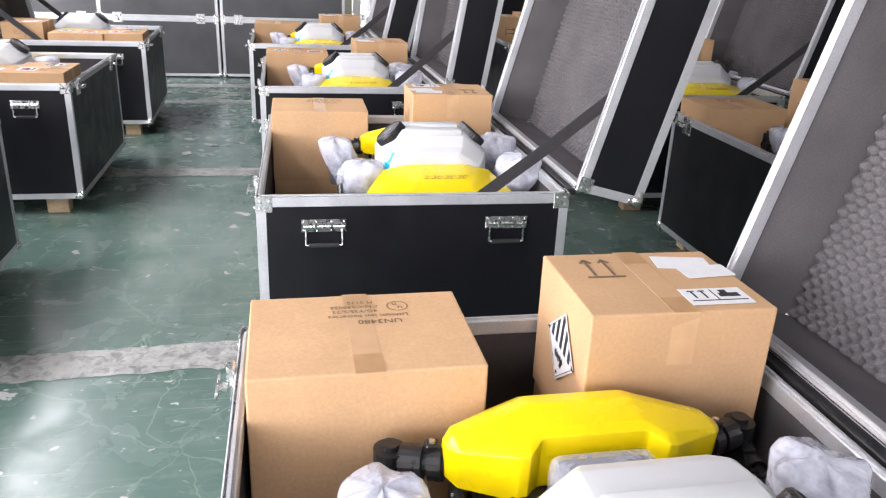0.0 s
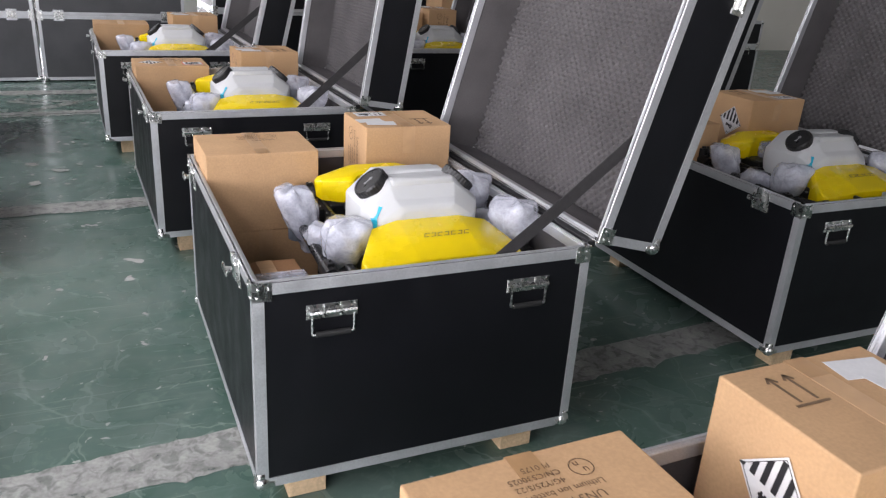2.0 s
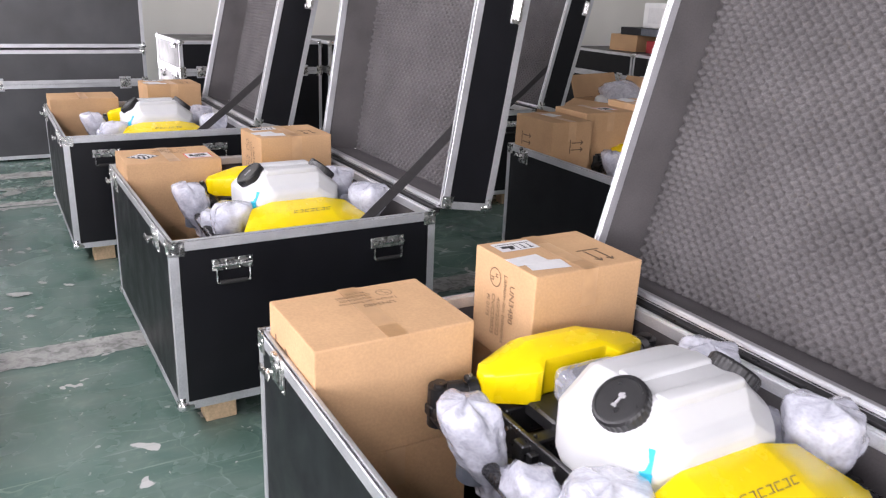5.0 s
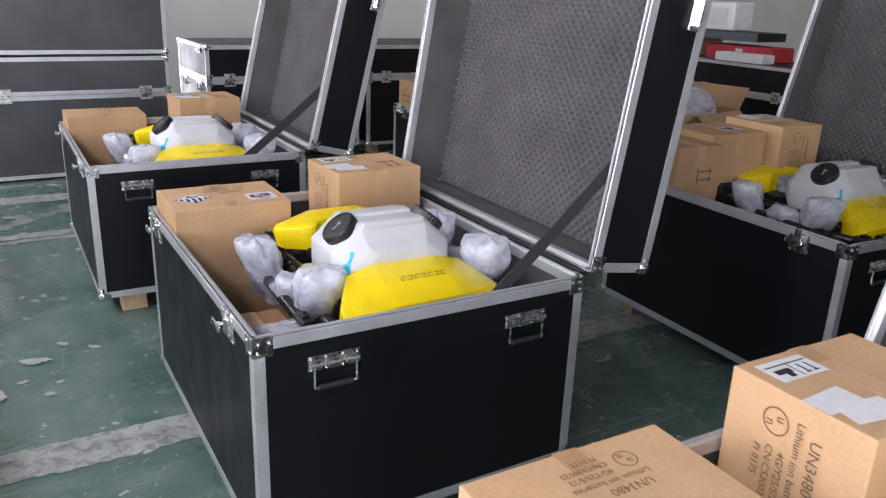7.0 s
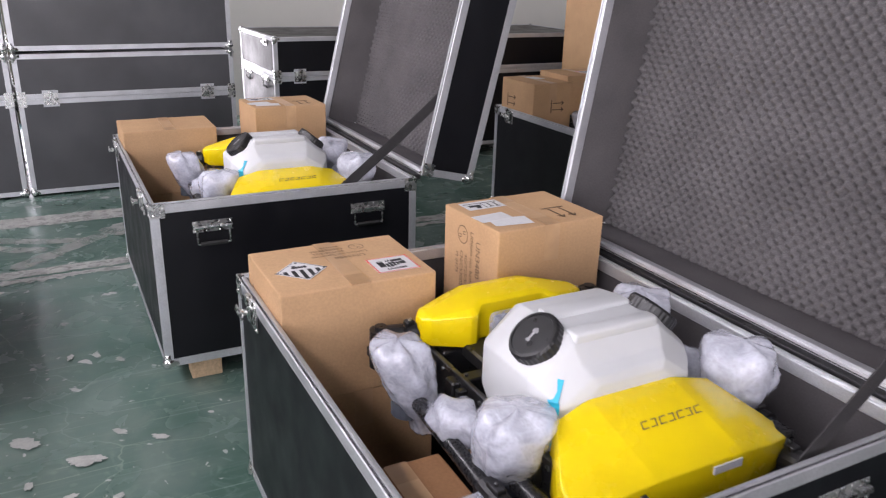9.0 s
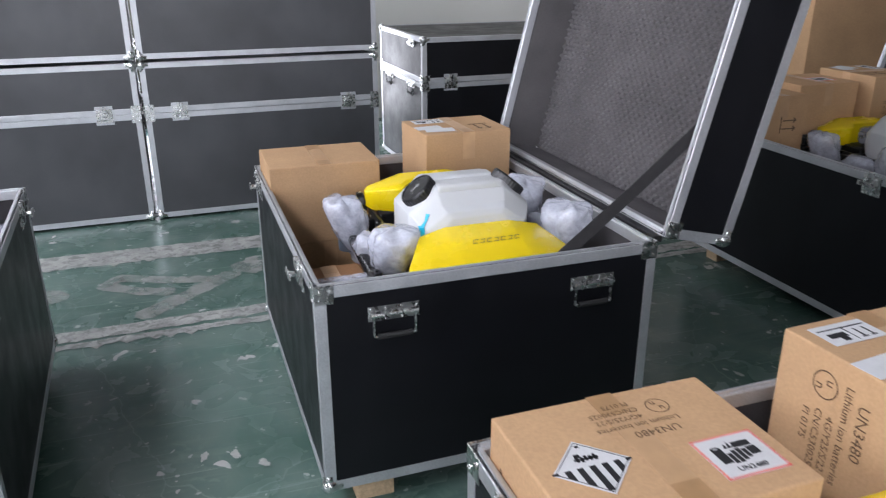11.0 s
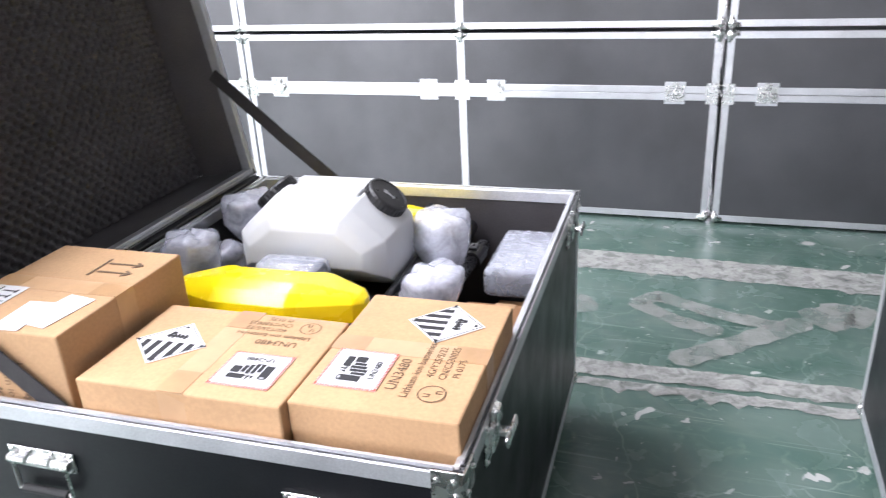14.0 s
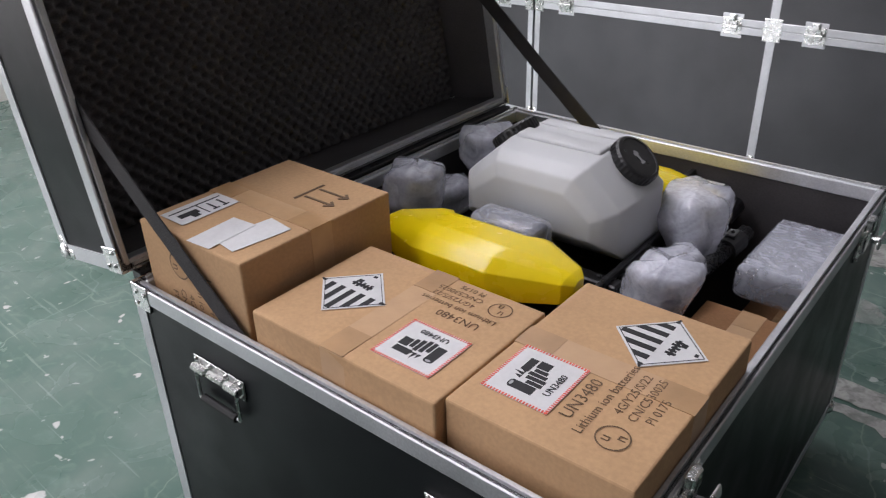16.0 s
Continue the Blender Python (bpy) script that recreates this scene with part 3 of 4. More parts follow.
def lid_parts(lid):
    """The lid in its closed place: z from 0 at the rim upwards."""
    shell(lid, 0.0, LID, LID, True)
    rim_bars(lid, 0.0, 1)
    lining(lid, 0.036, LID - 0.012, LINER)
    part("foam_lining", egg_crate(0.018, W - 0.018, 0.018, D - 0.018, LID - 0.012, 0.04), FOAM, lid, "dark grey egg-crate foam", True)
    for x, sx in ((0, 1), (W, -1)):
        for y, sy in ((0, 1), (D, -1)):
            ball_corner(x, y, LID, sx, sy, -1, lid)
            corner_bracket(x, y, 0.0, sx, sy, 1, lid, 0.05)
    for y, s in ((0, -1), (D, 1)):
        catch = slab(0.175, 0.285, *sorted((y + s * 0.001, y + s * 0.006)), LID - 0.075, LID - 0.025, 0.001, 1)
        rod((0.19, y + s * 0.014, LID - 0.05), (0.27, y + s * 0.014, LID - 0.05), 0.011, 10, catch)
        for dx in (0.19, 0.23, 0.27):
            ball((dx, y + s * 0.006, LID - 0.032), 0.005, catch, 1)
        part("lid_catch", catch, CHROME, lid, "zinc lid catch")


def flight_case(open_lid=True, feet=True):
    case = thing("flight_case", "black laminate flight case with aluminium edges, lid open" if open_lid else "closed black laminate flight case with aluminium edges, stacked",
                 "flight case", "open flight cases in rows" if open_lid else "closed flight cases stacked as a wall")
    shell(case, BASE, RIM, BASE, True)
    rim_bars(case, RIM, -1)
    for x, sx in ((0, 1), (W, -1)):
        for y, sy in ((0, 1), (D, -1)):
            corner_bracket(x, y, RIM, sx, sy, -1, case)
            ball_corner(x, y, BASE, sx, sy, 1, case)
    for x in (0.217, W - 0.217):
        handle(x, 0, 0.66, -1, case)
    for x in (0.24, W - 0.25):
        handle(x, D, 0.648, 1, case)
    for y in ((0.21, D - 0.17) if open_lid else (0.2, D - 0.2)):
        latch(0, y, RIM, -1, case, not open_lid)
    if feet:
        for x in (0.16, W - 0.16):
            for y in (0.1, D - 0.1):
                part("wooden_foot", slab(x - 0.06, x + 0.06, y - 0.045, y + 0.045, 0, BASE - 0.003, 0.003, 1), WOOD, case, "pale pine block foot")
    lid = new("lid")
    lid.parent = case
    lid_parts(lid)
    if open_lid:
        lining(case, BASE + 0.012, RIM - 0.004, SHADED_LINER)
        # strip closing the gap at the hinge; its black stands in for shade
        hinge = bmesh.new()
        slab(W + 0.003, W + 0.034, 0.02, D - 0.02, RIM - 0.012, RIM + 0.011, 0.002, 1, hinge)
        part("hinge", hinge, BLACK, case, "hinge strip, black for the shaded gap")
    else:
        lid.matrix_basis = Matrix.Translation((0, 0, RIM + 0.003))
    return case


def lid_swing(degrees):
    """The lid's pose in its case, swung open about a hinge just outside the rim."""
    return Matrix.Translation((W + 0.03, 0, RIM + 0.014)) @ Matrix.Rotation(radians(degrees), 4, "Y") @ Matrix.Translation((-W, 0, 0))


def open_lid_of(case, degrees, straps):
    """Swing the lid open and hang the webbing straps between rim and lid."""
    lid = [o for o in case.children if o.name.startswith("lid")][0]
    lid.matrix_basis = lid_swing(degrees)
    for y in straps:
        a, b = Vector((0.735, y, RIM - 0.03)), lid.matrix_basis @ Vector((W - 0.345, y, 0.03))
        side = Vector((0, 0.0015, 0))
        up = (b - a).cross(Vector((0, 1, 0))).normalized() * 0.021
        sag = (a + b) / 2 - Vector((0, 0, 0.006))
        part("strap", loft([[tuple(p + side + up), tuple(p + side - up), tuple(p - side - up), tuple(p - side + up)] for p in (a, sag, b)]), STRAP, case, "black webbing lid strap")


NEAR, FAR = 0.03, 1.306     # where straps hang
CASES = {  # corner x, y, turn, lid angle, straps
    "a": (-0.135, 0.29, 0.3, 105.0, (NEAR,)), "b": (-0.150, 2.555, -0.5, 104.5, (NEAR,)), "c": (-0.212, 4.692, 0.8, 98.8, (NEAR,)), "d": (-0.374, 6.803, 0.5, 103.4, (NEAR,)),
    "r1": (2.005, 2.685, -1.0, 104.0, (NEAR,)), "r2": (1.972, 4.546, -1.4, 104.0, (NEAR,)), "r3": (1.95, 6.98, 0.3, 104.0, (NEAR,)),
    "l": (-1.245, 8.085, 182.6, 99.5, (NEAR, FAR)), "k1": (-1.262, 6.03, 180.8, 102.0, (NEAR, FAR)), "k0": (-1.355, 3.92, 180.5, 102.0, (NEAR, FAR)),
}
FRAMES = {k: pose(v[0], v[1], 0, 0, 0, v[2]) for k, v in CASES.items()}
first_case = flight_case()
first_case.matrix_basis = FRAMES["a"]
made = {k: first_case if k == "a" else copy_thing(first_case, m) for k, m in FRAMES.items()}
for k, v in CASES.items():
    open_lid_of(made[k], v[3], v[4])


# ---------------------------------------------------------------- cartons
def stamp(bm, u, v, z, turn, parent, name, mat, label=""):
    """Lay a flat piece of print on a carton's top at u, v."""
    return part(name, turned(bm, pose(u, v, z, 0, 0, turn)), mat, parent, label)


def flat(x0, x1, y0, y1, lift=0.0006):
    return slab(x0, x1, y0, y1, 0, lift)


def diamond(parent, m, size=0.1):
    """A white label standing on its corner: upright black bars in its upper half, a battery picture below."""
    h = size / math.sqrt(2)
    lab = part("hazard_label", turned(flat(-size / 2, size / 2, -size / 2, size / 2), m @ pose(0, 0, 0, 0, 0, 45)), PAPER, parent, "white diamond hazard label")
    bm = bmesh.new()
    step = 2 * h / 13

    def bar(a, b, lo, hi_a, hi_b):
        rings = [[(a, lo, z), (b, lo, z), (b, hi_b, z), (a, hi_a, z)] for z in (0.0006, 0.0012)]
        loft(rings, bm)
    for i in range(7):
        a = -h + step * (2 * i + 0.0) + step * 0.06
        b = a + step
        k = 0.93
        bar(a, b, -0.002, max(0.001, k * h - abs(a)), max(0.001, k * h - abs(b)))
    for i in range(5):
        slab(-h * 0.26 + i * h * 0.11, -h * 0.19 + i * h * 0.11, -h * (0.42 - 0.03 * (i % 2)), -h * (0.2 + 0.02 * (i % 3)), 0.0006, 0.0012, bm=bm)
    slab(-h * 0.3, h * 0.3, -h * 0.34, -h * 0.27, 0.0006, 0.0012, bm=bm)
    slab(h * 0.1, h * 0.24, -h * 0.5, -h * 0.38, 0.0006, 0.0012, bm=bm)
    slab(-h * 0.05, h * 0.05, -h * 0.8, -h * 0.72, 0.0006, 0.0012, bm=bm)
    edge = h * 0.93
    ring = [(0, edge), (-edge, 0), (0, -edge), (edge, 0)]
    for (ax, ay), (bx, by) in zip(ring, ring[1:] + ring[:1]):
        k = 0.975
        loft([[(ax, ay, z), (bx, by, z), (bx * k, by * k, z), (ax * k, ay * k, z)] for z in (0.0006, 0.0011)], bm)
    part("stripes", turned(bm, m), BLACK_INK, lab)


def hazard_print(u, v, z, turn, parent, size=0.1):
    diamond(parent, pose(u, v, z, 0, 0, turn), size)


def battery_print(u, v, z, turn, parent, w=0.12, h=0.105):
    lab = part("battery_label", turned(flat(-w / 2, w / 2, -h / 2, h / 2), pose(u, v, z, 0, 0, turn)), PAPER, parent, "white battery label with red hatched border")
    bm = bmesh.new()
    n = 26
    for i in range(n):
        x = -w / 2 + w * (i + 0.2) / n
        for y in (-h / 2, h / 2 - 0.005):
            slab(x, x + w / n * 0.55, y, y + 0.005, 0.0006, 0.0011, bm=bm)
    for i in range(22):
        y = -h / 2 + h * (i + 0.2) / 22
        for x in (-w / 2, w / 2 - 0.005):
            slab(x, x + 0.005, y, y + h / 22 * 0.55, 0.0006, 0.0011, bm=bm)
    part("border", turned(bm, pose(u, v, z, 0, 0, turn)), RED_INK, lab)
    bm = bmesh.new()
    for x0, x1, y0, y1 in ((-0.040, -0.022, -0.016, 0.022), (-0.020, -0.012, -0.020, 0.006), (-0.010, -0.002, -0.020, 0.012), (0.000, 0.008, -0.016, 0.014), (0.010, 0.018, -0.012, 0.010), (0.004, 0.036, 0.016, 0.030), (0.020, 0.038, -0.008, 0.013)):
        part("battery_cell", turned(slab(x0, x1, y0, y1, 0.0006, 0.0009), pose(u, v, z, 0, 0, turn)), BLACK_INK, lab)
    bmesh.ops.create_cone(bm, cap_ends=True, segments=14, radius1=0.009, radius2=0.009, depth=0.0003, matrix=Matrix.Translation((-0.031, 0.022, 0.00075)) @ Matrix.Diagonal((1, 0.55, 1, 1)))
    for k, (x, hgt) in enumerate(((-0.012, 0.012), (-0.004, 0.018), (0.003, 0.010))):  # flames
        bm.faces.new([bm.verts.new(p) for p in ((x - 0.004, 0.018, 0.0009), (x + 0.004, 0.018, 0.0009), (x + 0.002, 0.018 + hgt, 0.0009))])
    ends = bmesh.new()
    bmesh.ops.create_cone(ends, cap_ends=True, segments=14, radius1=0.005, radius2=0.005, depth=0.0003, matrix=Matrix.Translation((-0.031, 0.022, 0.001)) @ Matrix.Diagonal((1, 0.5, 1, 1)))
    part("battery_end", turned(ends, pose(u, v, z, 0, 0, turn)), GREY_INK, lab)
    part("battery_picture", turned(bm, pose(u, v + 0.0, z, 0, 0, turn)), BLACK_INK, lab)
    part("lettering", turned(text_bm("UN3480", 0.016), pose(u, v, z, 0, 0, turn) @ pose(0, -0.034, 0.0009)), BLACK_INK, lab)


def un_print(u, v, z, turn, parent, scale=1.0, upright=None):
    """The printed battery lines and the ringed UN mark."""
    m = pose(u, v, z, 0, 0, turn) if upright is None else upright
    for words, size, dx, dy in (("UN3480", 0.030, -0.012, 0.045), ("Lithium ion batteries", 0.0225, 0.012, 0.015), ("4G/Y25/S/22", 0.021, 0.042, -0.012), ("CN/C530025", 0.021, 0.042, -0.036), ("PI 0175", 0.021, 0.026, -0.06)):
        part("printed_text", turned(text_bm(words, size * scale, 0.0001), m @ pose(dx * scale, dy * scale, 0.0003)), INK, parent)
    ring = bmesh.new()
    outer = [(0.026 * scale * math.cos(a), 0.026 * scale * math.sin(a)) for a in np.linspace(0, 2 * math.pi, 25)[:-1]]
    for i in range(24):
        a, b = outer[i], outer[(i + 1) % 24]
        ring.faces.new([ring.verts.new((x * k, y * k, 0.0003)) for (x, y), k in ((a, 1), (b, 1), (b, 0.9), (a, 0.9))])
    join(ring, turned(text_bm("u", 0.027 * scale, 0.0001), pose(-0.006 * scale, 0.010 * scale, 0.0003)), turned(text_bm("n", 0.027 * scale, 0.0001), pose(0.006 * scale, -0.010 * scale, 0.0003)))
    part("un_mark", turned(ring, m @ pose(-0.062 * scale, -0.032 * scale, 0.0001)), INK, parent)


def arrow_bm():
    bm = bmesh.new()
    for dx in (-0.02, 0.02):
        slab(dx - 0.003, dx + 0.003, -0.04, 0.035, 0, 0.0008, bm=bm)
        for s in (-1, 1):
            m = pose(dx, 0.04, 0, 0, 0, s * 35)
            part_bm = slab(-0.003, 0.003, -0.02, 0.001, 0, 0.0008)
            join(bm, turned(part_bm, m))
    slab(-0.04, 0.04, -0.052, -0.046, 0, 0.0008, bm=bm)
    return bm


def carton(w, d, h, label, group="", tape_along="y", tape_at=0.0, mat=None):
    """A sealed carton, its origin under its middle: slightly soft edges, flap seam and tape."""
    box = thing("carton", label, "cardboard box", group)
    body = slab(-w / 2, w / 2, -d / 2, d / 2, 0, h, 0.004, 2)
    for v in body.verts:
        v.co += Vector((noise.noise(v.co * 6 + Vector((w * 9, d * 7, 0))), noise.noise(v.co * 6 + Vector((5, w * 9, 3))), 0)) * 0.002
    part("body", body, mat or CARD, box)
    t, k = 0.0005, 0.026
    if tape_along == "y":
        bm = slab(tape_at - k, tape_at + k, -d / 2 - t, d / 2 + t, h - 0.001, h + t)
        slab(tape_at - k, tape_at + k, -d / 2 - t, -d / 2 + 0.001, h - 0.11, h + t, bm=bm)
        slab(tape_at - k, tape_at + k, d / 2 - 0.001, d / 2 + t, h - 0.11, h + t, bm=bm)
    else:
        bm = slab(-w / 2 - t, w / 2 + t, tape_at - k, tape_at + k, h - 0.001, h + t)
        slab(-w / 2 - t, -w / 2 + 0.001, tape_at - k, tape_at + k, h - 0.11, h + t, bm=bm)
        slab(w / 2 - 0.001, w / 2 + t, tape_at - k, tape_at + k, h - 0.11, h + t, bm=bm)
    tape = part("tape", bm, TAPE, box, "shiny brown packing tape")
    for s in (-1, 1):
        reach = (d if tape_along == "y" else w) / 2
        a, b = sorted((s * (reach + 2 * t), s * (reach - 0.065)))
        end = slab(tape_at - k, tape_at + k, a, b, h, h + 2 * t) if tape_along == "y" else slab(a, b, tape_at - k, tape_at + k, h, h + 2 * t)
        part("tape_end", end, TAPE_END, tape, "darker doubled end of the tape")
    return box


def put(ob, key, x, y, z, turn=0.0):
    """Set a thing at a place inside the case of that key."""
    ob.matrix_basis = FRAMES[key] @ pose(x, y, z, 0, 0, turn)
    return ob


INSIDE = BASE + 0.014
FLAT_TOP = 0.82


def side_arrows(c, x, z):
    """Two printed arrows lying on their side on the face towards -x."""
    m = pose(x, 0.06, z) @ Euler((radians(90), 0, radians(-90))).to_matrix().to_4x4() @ pose(0, 0, 0.0002, 0, 0, -90)
    part("arrow_mark", turned(arrow_bm(), m), INK, c)


def battery_carton(prints):
    """The wide carton at the latch side, standing on a plain lower one."""
    h = 0.31
    c = carton(0.425, 0.325, h, "brown cardboard battery carton with printed text, taped shut", "battery cartons")
    side_arrows(c, -0.2135, 0.2)
    if "un" in prints:
        un_print(0.03, 0.07, h + 0.001, 180, c, 0.85)
    if "haz" in prints:
        hazard_print(-0.115, -0.02, h + 0.0014, 180, c)
    if "bat" in prints:
        battery_print(0.125, -0.07, h + 0.0014, 0, c)
    return c


def tall_carton(prints):
    h = 0.30
    c = carton(0.37, 0.3, h, "tall brown cardboard carton with arrows and shipping labels on top", "tall cartons")
    stamp(arrow_bm(), -0.09, 0.07, h + 0.001, 0, c, "arrow_mark", INK)
    stamp(flat(-0.06, 0.06, -0.033, 0.033), 0.1, 0.08, h + 0.0014, -8, c, "shipping_label", PAPER, "white paper shipping label")
    stamp(flat(-0.055, 0.055, -0.03, 0.03), 0.13, 0.03, h + 0.002, 4, c, "shipping_label", PAPER, "white paper shipping label")
    lab = stamp(flat(-0.065, 0.065, -0.036, 0.036), 0.09, -0.09, h + 0.0014, 0, c, "handling_label", PAPER, "white handling label with black symbols")
    at = pose(0.09, -0.09, h + 0.0014)
    for i in range(2):
        x = -0.045 + i * 0.022
        part("symbol", turned(slab(x - 0.005, x + 0.009, 0.022, 0.026, 0.0006, 0.0012, bm=slab(x, x + 0.004, -0.008, 0.0225, 0.0006, 0.0012)), at), BLACK_INK, lab)
    for x0, x1, y0, y1 in ((0.008, 0.05, -0.004, 0.012), (0.015, 0.03, 0.0125, 0.026), (-0.058, 0.058, -0.02, -0.017), (-0.002, 0.0, -0.0165, 0.03)):
        part("symbol", turned(slab(x0, x1, y0, y1, 0.0006, 0.0012), at), BLACK_INK, lab)
    flip = pose(-0.1885, 0.0, 0.17) @ Euler((radians(90), 0, radians(-90))).to_matrix().to_4x4()
    if "un" in prints:
        un_print(0, 0, 0, 0, c, 1.1, flip @ pose(0, 0, 0, 0, 0, -90))
        un_print(0, 0, 0, 0, c, 1.1, pose(0.1885, 0.0, 0.17) @ Euler((radians(90), 0, radians(90))).to_matrix().to_4x4() @ pose(0, 0, 0, 0, 0, -90))
    if "haz" in prints:
        diamond(c, flip @ pose(0.02, -0.002, 0.0008, 0, 0, -8), 0.115)
    return c


def lower_carton(w, d, h):
    return carton(w, d, h, "plain brown cardboard carton under another carton", "lower cartons")


def flat_carton(side=False):
    """A low battery carton with all its prints on top; the one along the side has them set closer to its end."""
    h = 0.19
    c = carton(0.40, 0.292, h, "flat brown cardboard battery carton with hazard labels", "flat battery cartons", "y", 0.0 if side else -0.008)
    if side:
        un_print(0.073, 0.05, h + 0.001, 180, c, 0.94)
        hazard_print(-0.103, 0.037, h + 0.0014, 180, c, 0.108)
        battery_print(0.085, -0.069, h + 0.0014, 180, c, 0.122, 0.112)
    else:
        un_print(0.086, 0.077, h + 0.001, 180, c, 0.82)
        hazard_print(-0.104, 0.0, h + 0.0014, 180, c, 0.108)
        battery_print(0.099, -0.055, h + 0.0014, 180, c, 0.118, 0.108)
    return c


# ---------------------------------------------------------------- drones, folded, with wrapped motors
def crumpled(c, r, scale, seed, strength=0.22, sub=3):
    bm = bmesh.new()
    bmesh.ops.create_icosphere(bm, subdivisions=sub, radius=r)
    off = Vector((seed * 3.1, seed * 1.7, seed * 0.9))
    for v in bm.verts:
        k = 1 + strength * noise.noise(v.co / r * 1.4 + off) + strength * 0.5 * noise.noise(v.co / r * 4.0 + off) + strength * 0.25 * noise.noise(v.co / r * 9.0 + off)
        v.co = v.co * k
    return turned(bm, Matrix.Translation(c) @ Matrix.Diagonal((*scale, 1)))


def film_bag(c, r, height, seed):
    """Film gathered round a motor: a blunt wide top, drawn in to a narrow neck below, with creases."""
    off = Vector((seed * 3.7, seed * 1.3, seed * 2.1))
    lean = Vector((noise.noise(off), noise.noise(off + Vector((9, 0, 0))), 0)) * 0.09
    outline = ((0.0, 0.1), (0.006, 0.5), (0.02, 0.78), (0.05, 0.92), (0.12, 1.0), (0.30, 1.03), (0.45, 0.98), (0.58, 0.86), (0.70, 0.70), (0.82, 0.54), (0.91, 0.44), (0.96, 0.46), (1.0, 0.36))
    us = np.linspace(0, 1, 30)
    rs = np.interp(us, [u for u, _ in outline], [k for _, k in outline])
    rings = []
    for u, k in zip(us, rs):
        ring = []
        for i in range(44):
            a = 2 * math.pi * i / 44
            n = Vector((math.cos(a), math.sin(a), u * 2.2))
            f = k * (1.03 + 0.22 * noise.noise(n * 1.4 + off) - 0.09 * abs(noise.noise(n * 3.0 + off)) - 0.05 * abs(noise.noise(n * 6.5 + off)) + 0.015 * noise.noise(n * 13 + off)) + 0.035 * u * math.sin(a * 9 + seed + 4 * noise.noise(n + off))
            ring.append((c[0] + r * f * math.cos(a) + lean.x * (0.4 - u), c[1] + r * f * math.sin(a) + lean.y * (0.4 - u), c[2] + height * (0.5 - u) + 0.016 * noise.noise(n * 1.6 + off) * (1 - u)))
        rings.append(ring)
    return loft(rings)


def ring_xz(points, y):
    return [(x, y, z) for x, z in points]


def drone():
    """A folded spraying drone, in the measures of its case's inside."""
    d = thing("spray_drone", "folded spraying drone with milky tank and yellow covers, bubble-wrapped motors", "drone", "drones packed in the cases")
    cx = 0.628

    def prof(w, top, sh, low, flat_w=0.56):
        return [(cx - w, low), (cx + w, low), (cx + w, sh), (cx + w * flat_w, top), (cx - w * flat_w, top), (cx - w, sh)]
    tank = part("tank", loft([ring_xz(prof(0.148, 0.80, 0.745, 0.662), 0.335), ring_xz(prof(0.172, 0.818, 0.765, 0.662), 0.345), ring_xz(prof(0.192, 0.832, 0.785, 0.652), 0.37),
                              ring_xz(prof(0.204, 0.872, 0.80, 0.645), 0.395), ring_xz(prof(0.212, 0.888, 0.805, 0.645), 0.415), ring_xz(prof(0.212, 0.888, 0.805, 0.65), 0.545),
                              ring_xz(prof(0.204, 0.88, 0.80, 0.695), 0.605), ring_xz(prof(0.178, 0.862, 0.79, 0.72), 0.64), ring_xz(prof(0.155, 0.83, 0.78, 0.735), 0.656)]), TANK, d, "milky white plastic tank")
    bevelled(tank, 0.011, 3, 8)
    ribs = bmesh.new()
    slab(cx - 0.112, cx + 0.112, 0.395, 0.435, 0.866, 0.894, 0.008, 3, ribs)
    slab(cx - 0.112, cx + 0.112, 0.485, 0.54, 0.866, 0.897, 0.008, 3, ribs)
    part("tank_rib", ribs, TANK, tank, smooth=True)
    for s in (-1, 1):
        axis = Vector((s * 0.64, 0.0, 0.77)).normalized()
        c = Vector((cx + s * 0.158, 0.468, 0.862))
        side = axis.cross(Vector((0, 1, 0))).normalized()
        rings = []
        for along, r in ((-0.016, 0.056), (-0.014, 0.06), (0.012, 0.06), (0.018, 0.057), (0.019, 0.051), (0.0165, 0.05)):
            ring = []
            for i in range(64):
                a = 2 * math.pi * i / 64
                k = r + (0.0014 if i % 2 == 0 and abs(along) < 0.015 else 0)
                ring.append(tuple(c + axis * along + (Vector((0, 1, 0)) * math.cos(a) + side * math.sin(a)) * k))
            rings.append(ring)
        cap_ob = part("tank_cap", loft(rings), BLACK, d, "ribbed black screw cap")
        mark = slab(-0.003, 0.003, -0.018, 0.018, 0, 0.0012)
        slab(-0.008, 0.008, 0.006, 0.014, 0, 0.0012, bm=mark)
        slab(-0.006, 0.006, -0.018, -0.012, 0, 0.0012, bm=mark)
        turned(mark, Matrix.Translation(c + axis * 0.0168) @ axis.to_track_quat("Z", "Y").to_matrix().to_4x4())
        part("cap_mark", mark, GREY_INK, cap_ob)
        part("filler_neck", rod(c - axis * 0.055, c - axis * 0.016, 0.054, 24), TANK, d)
    gauge = slab(-0.0012, 0.0012, -0.0115, 0.0115, 0.672, 0.775)
    for i in range(8):
        slab(-0.0024, -0.001, -0.0115, 0.002 + 0.005 * (i % 2), 0.678 + i * 0.012, 0.681 + i * 0.012, bm=gauge)
    turned(gauge, Matrix.Translation((cx - 0.1835, 0.357, 0)) @ Matrix.Rotation(radians(38), 4, "Z"))
    bend = slab(-0.0012, 0.0012, -0.0115, 0.0115, 0, 0.05)
    turned(bend, Matrix.Translation((cx - 0.1855, 0.359, 0.774)) @ Matrix.Rotation(radians(38), 4, "Z") @ Matrix.Rotation(radians(42), 4, "Y"))
    part("level_gauge", join(gauge, bend), CYAN, d, "cyan level scale strip")

